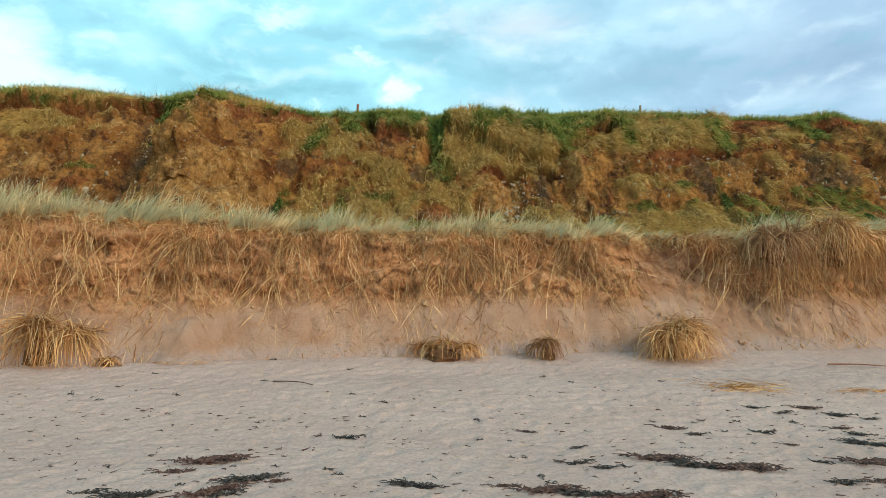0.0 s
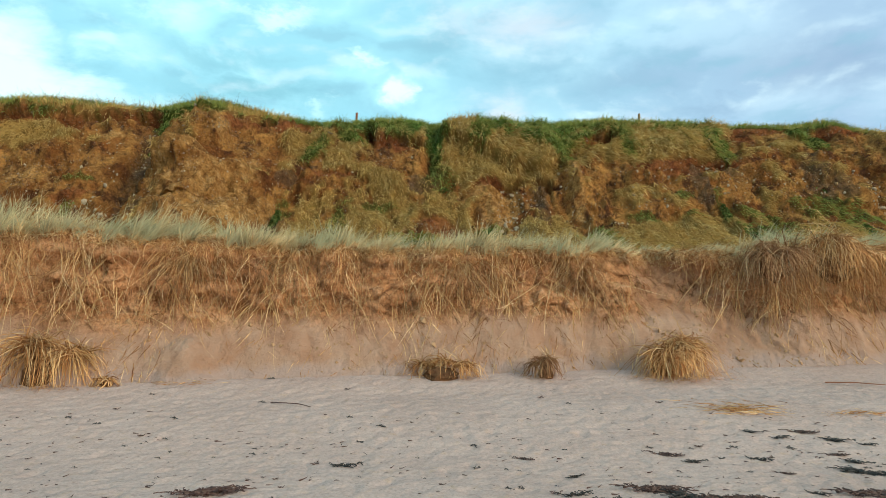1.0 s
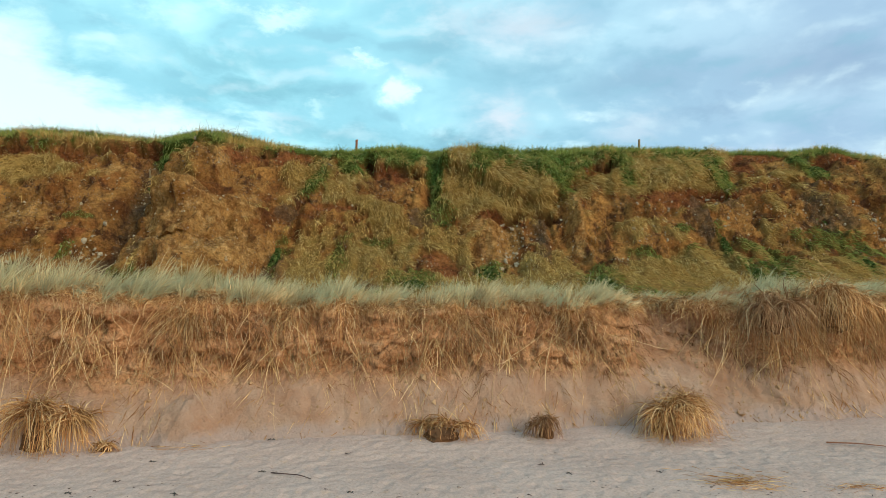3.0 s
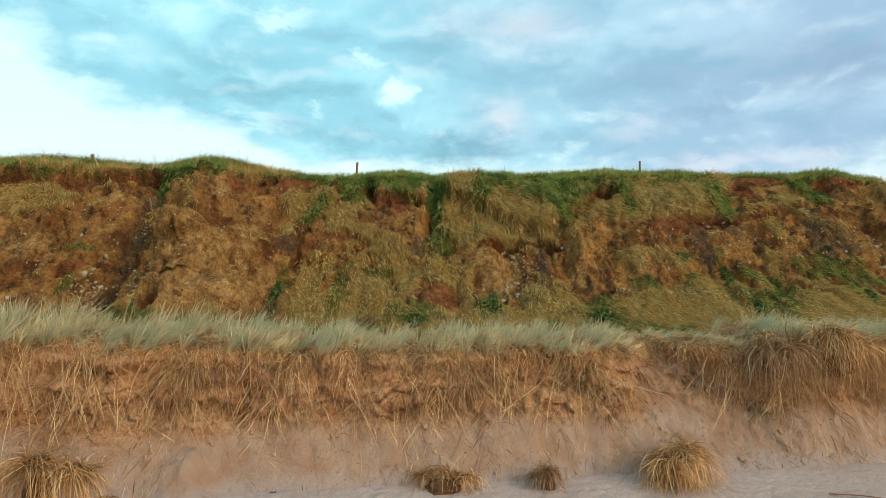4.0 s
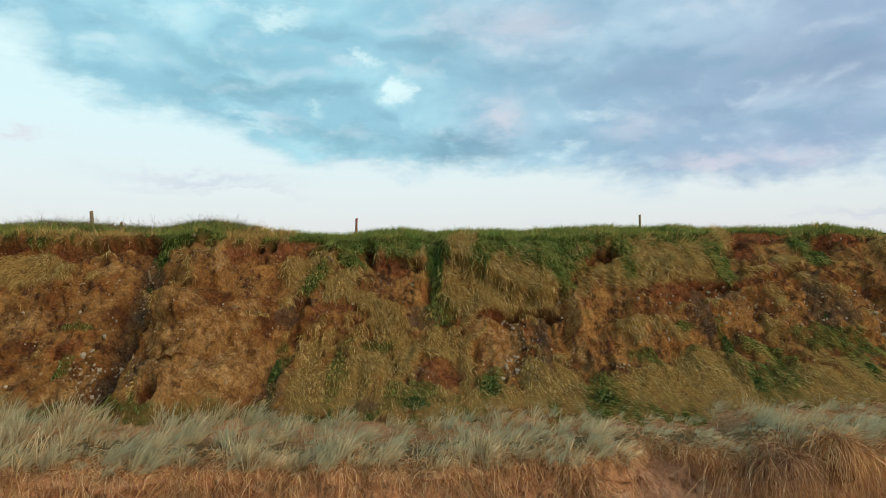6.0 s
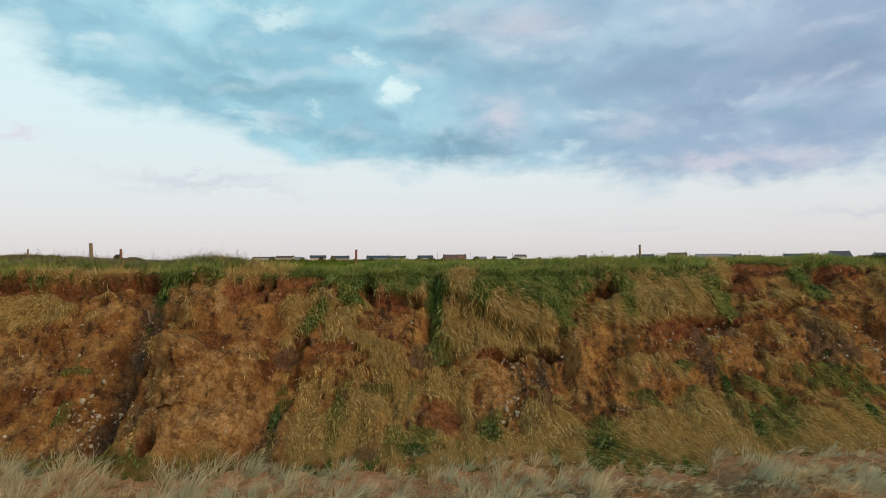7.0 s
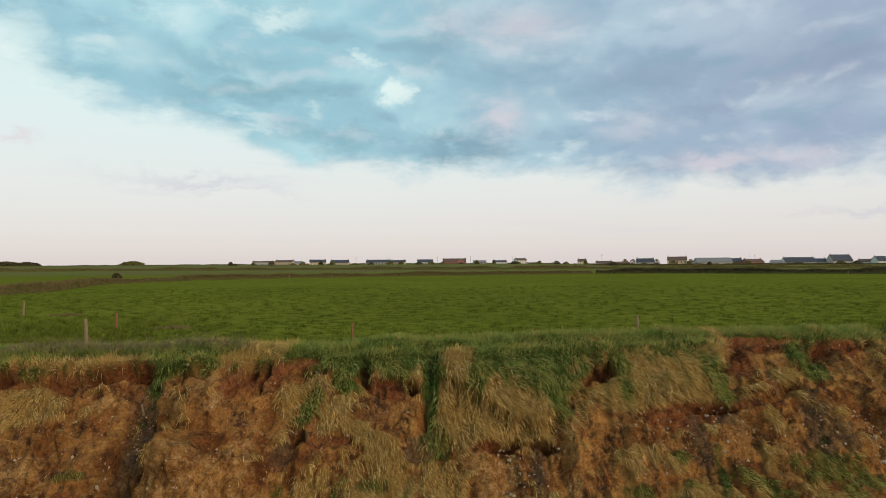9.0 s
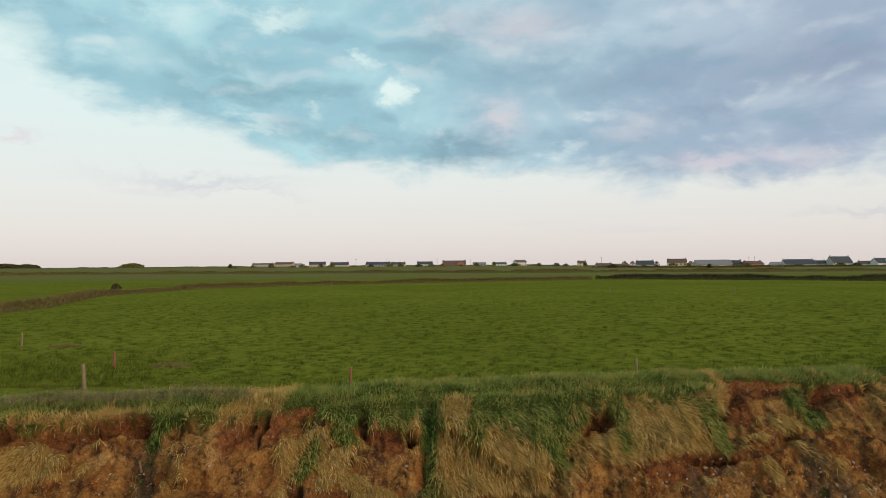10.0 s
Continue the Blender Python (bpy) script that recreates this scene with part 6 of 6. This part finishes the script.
def house(x, y, z, w, eave, ridge, wall, roof, label, chimneys=2, deep=8.0, cross=False, turn=0.0):
    root = new("house")
    root.matrix_world = pose(x, y, z, 0, 0, turn)
    tagged(root, label, "house", "houses across the fields")
    d = deep / 2
    bm = bmesh.new()
    prism(bm, [(-d, -1.5), (d, -1.5), (d, eave), (0, ridge - 0.1), (-d, eave)], -w / 2, w / 2)
    if cross:
        box(bm, w * 0.12, w * 0.42, -d - 1.6, -d + 0.1, -1.5, eave)
    part("wall", bm, wall, root)
    bm = bmesh.new()
    k = (ridge - eave) / d
    prism(bm, [(-d - 0.4, eave - 0.4 * k), (-d - 0.4, eave - 0.4 * k + 0.25), (0, ridge + 0.2), (0, ridge - 0.02)], -w / 2 - 0.25, w / 2 + 0.25)
    prism(bm, [(0, ridge - 0.02), (0, ridge + 0.2), (d + 0.4, eave - 0.4 * k + 0.25), (d + 0.4, eave - 0.4 * k)], -w / 2 - 0.25, w / 2 + 0.25)
    part("roof", bm, roof, root)
    if cross:
        bm = bmesh.new()
        cx, hw = w * 0.27, w * 0.15 + 0.3
        v = [bm.verts.new(c) for c in ((cx - hw, -d - 1.65, eave), (cx + hw, -d - 1.65, eave), (cx, -d - 1.65, eave + (ridge - eave) * 0.9))]
        u = [bm.verts.new(c) for c in ((cx - hw, -0.5, eave), (cx + hw, -0.5, eave), (cx, -0.5, eave + (ridge - eave) * 0.9))]
        bm.faces.new(v)
        for a, b in ((0, 2), (2, 1), (1, 0)):
            bm.faces.new((v[a], v[b], u[b], u[a]))
        part("gable", bm, wall, root)
    for i in range(chimneys):
        bm = bmesh.new()
        cx = (-1, 1)[i % 2] * (w / 2 - 0.7)
        box(bm, cx - 0.45, cx + 0.45, -0.35, 0.35, ridge - 0.5, ridge + 0.9)
        box(bm, cx - 0.5, cx + 0.5, -0.4, 0.4, ridge + 0.9, ridge + 1.0)
        part("chimney", bm, wall, root)
    n = max(2, int(w / 3.0))
    for i in range(n):
        cx = -w / 2 + (i + 0.5) * w / n
        for lo in ([0.8] if eave < 4.2 else [0.7, 3.2]):
            hi = min(lo + 1.2, eave - 0.25)
            if hi - lo < 0.5:
                continue
            door = i == n // 2 and lo < 1 and not cross
            bm = bmesh.new()
            front = -d - (1.6 if cross and w * 0.12 < cx < w * 0.42 else 0)
            box(bm, cx - 0.55, cx + 0.55, front - 0.03, front + 0.05, 0.0 if door else lo, hi)
            part("door" if door else "window", bm, PANE, root)
    return root


WEST = [(-118, 520, 6.2, 2.3, 3.6), (-103, 524, 13.1, 2.8, 4.8), (-84, 520, 14.6, 2.4, 4.3), (-52, 518, 19.8, 2.5, 4.3), (-36, 523, 11.5, 2.3, 3.9), (-14, 520, 12.5, 2.3, 4.3), (10, 516, 18.7, 2.4, 4.9), (32, 540, 10.8, 1.8, 3.2), (48, 525, 10.4, 2.0, 3.2), (66, 535, 9.4, 3.6, 5.0), (115, 520, 6.5, 3.3, 5.0), (-158, 560, 18.4, 2.9, 3.8), (-140, 564, 16.8, 2.9, 4.5)]
EAST = [(110, 430, 10.3, 2.1, 3.4), (122, 436, 12.9, 2.0, 3.0), (138, 430, 11.2, 3.0, 5.3), (159, 428, 12.1, 4.3, 6.5), (184, 430, 23.2, 2.9, 5.7), (201, 438, 11.2, 3.1, 5.2), (213, 434, 13.8, 2.9, 4.6), (224, 424, 6.5, 2.3, 3.9), (241, 428, 20.1, 2.5, 5.5), (263, 440, 6.9, 2.7, 4.6), (274, 436, 16.4, 3.5, 7.2), (288, 430, 8.3, 2.4, 4.1), (295, 425, 11.2, 2.9, 5.9)]
W_LOOK = [(GREY, TIN), (CREAM, SLATE), (CREAM, SLATE), (GREY, SLATE), (CREAM, SLATE), (WHITE, SLATE), (BRICK, TILE), (GREY, TIN), (WHITE, SLATE), (WHITE, TILE), (CREAM, TILE), (GREY, TILE), (CREAM, TILE)]
E_LOOK = [(GREY, TILE), (BRICK, TILE), (GREY, SLATE), (CREAM, TILE), (GREY, TIN), (BRICK, SLATE), (BRICK, TILE), (WHITE, TIN), (WHITE, SLATE), (GREY, SLATE), (GREY, SLATE), (WHITE, TILE), (WHITE, SLATE)]
NAMED = {"white_render": "white", "cream_render": "cream", "grey_render": "grey", "red_brick": "brick"}
ROOFED = {"slate_roof": "dark slate", "grey_tin_roof": "grey sheet", "brown_tile_roof": "brown tile"}
for rows_of, looks in ((WEST, W_LOOK), (EAST, E_LOOK)):
    for (x, y, w, eave, ridge), (wall, roof) in zip(rows_of, looks):
        x, y, w, eave, ridge = (round(k * 1.3, 1) for k in (x, y, w, eave, ridge))
        z = float(field_height(np.array(float(x)), np.array(float(y)))) - 0.7
        size = "two-storey house" if eave > 4.2 else "long low building" if w > 21 else "bungalow"
        house(x, y, z, w, eave, ridge, wall, roof, f"distant {NAMED[wall.name]} {size} with a {ROOFED[roof.name]} roof", 0 if roof is TIN else 2, 8.0 if w < 28 else 11.0, x in (13.0, 383.5), RNG.uniform(-24, 24))


def pole(x, y, h):
    bm = bmesh.new()
    bmesh.ops.create_cone(bm, cap_ends=True, segments=8, radius1=0.15, radius2=0.10, depth=h, matrix=Matrix.Translation((0, 0, h / 2 - 0.5)))
    box(bm, -0.9, 0.9, -0.06, 0.06, h - 1.3, h - 1.15)
    me = bpy.data.meshes.new("utility_pole")
    bm.to_mesh(me)
    bm.free()
    me.materials.append(WOOD_GREY)
    ob = new("utility_pole", me)
    ob.matrix_world = pose(x, y, float(field_height(np.array(float(x)), np.array(float(y)))))
    tagged(ob, "thin wooden utility pole beside distant houses", "pole", "utility poles")


for x, y, h in ((-91, 670, 9), (-60, 690, 9), (-5, 665, 8.5), (31, 690, 8.5), (75, 676, 8.5), (146, 578, 10), (268, 552, 10), (273, 552, 10), (341, 552, 10)):
    pole(x, y, h)
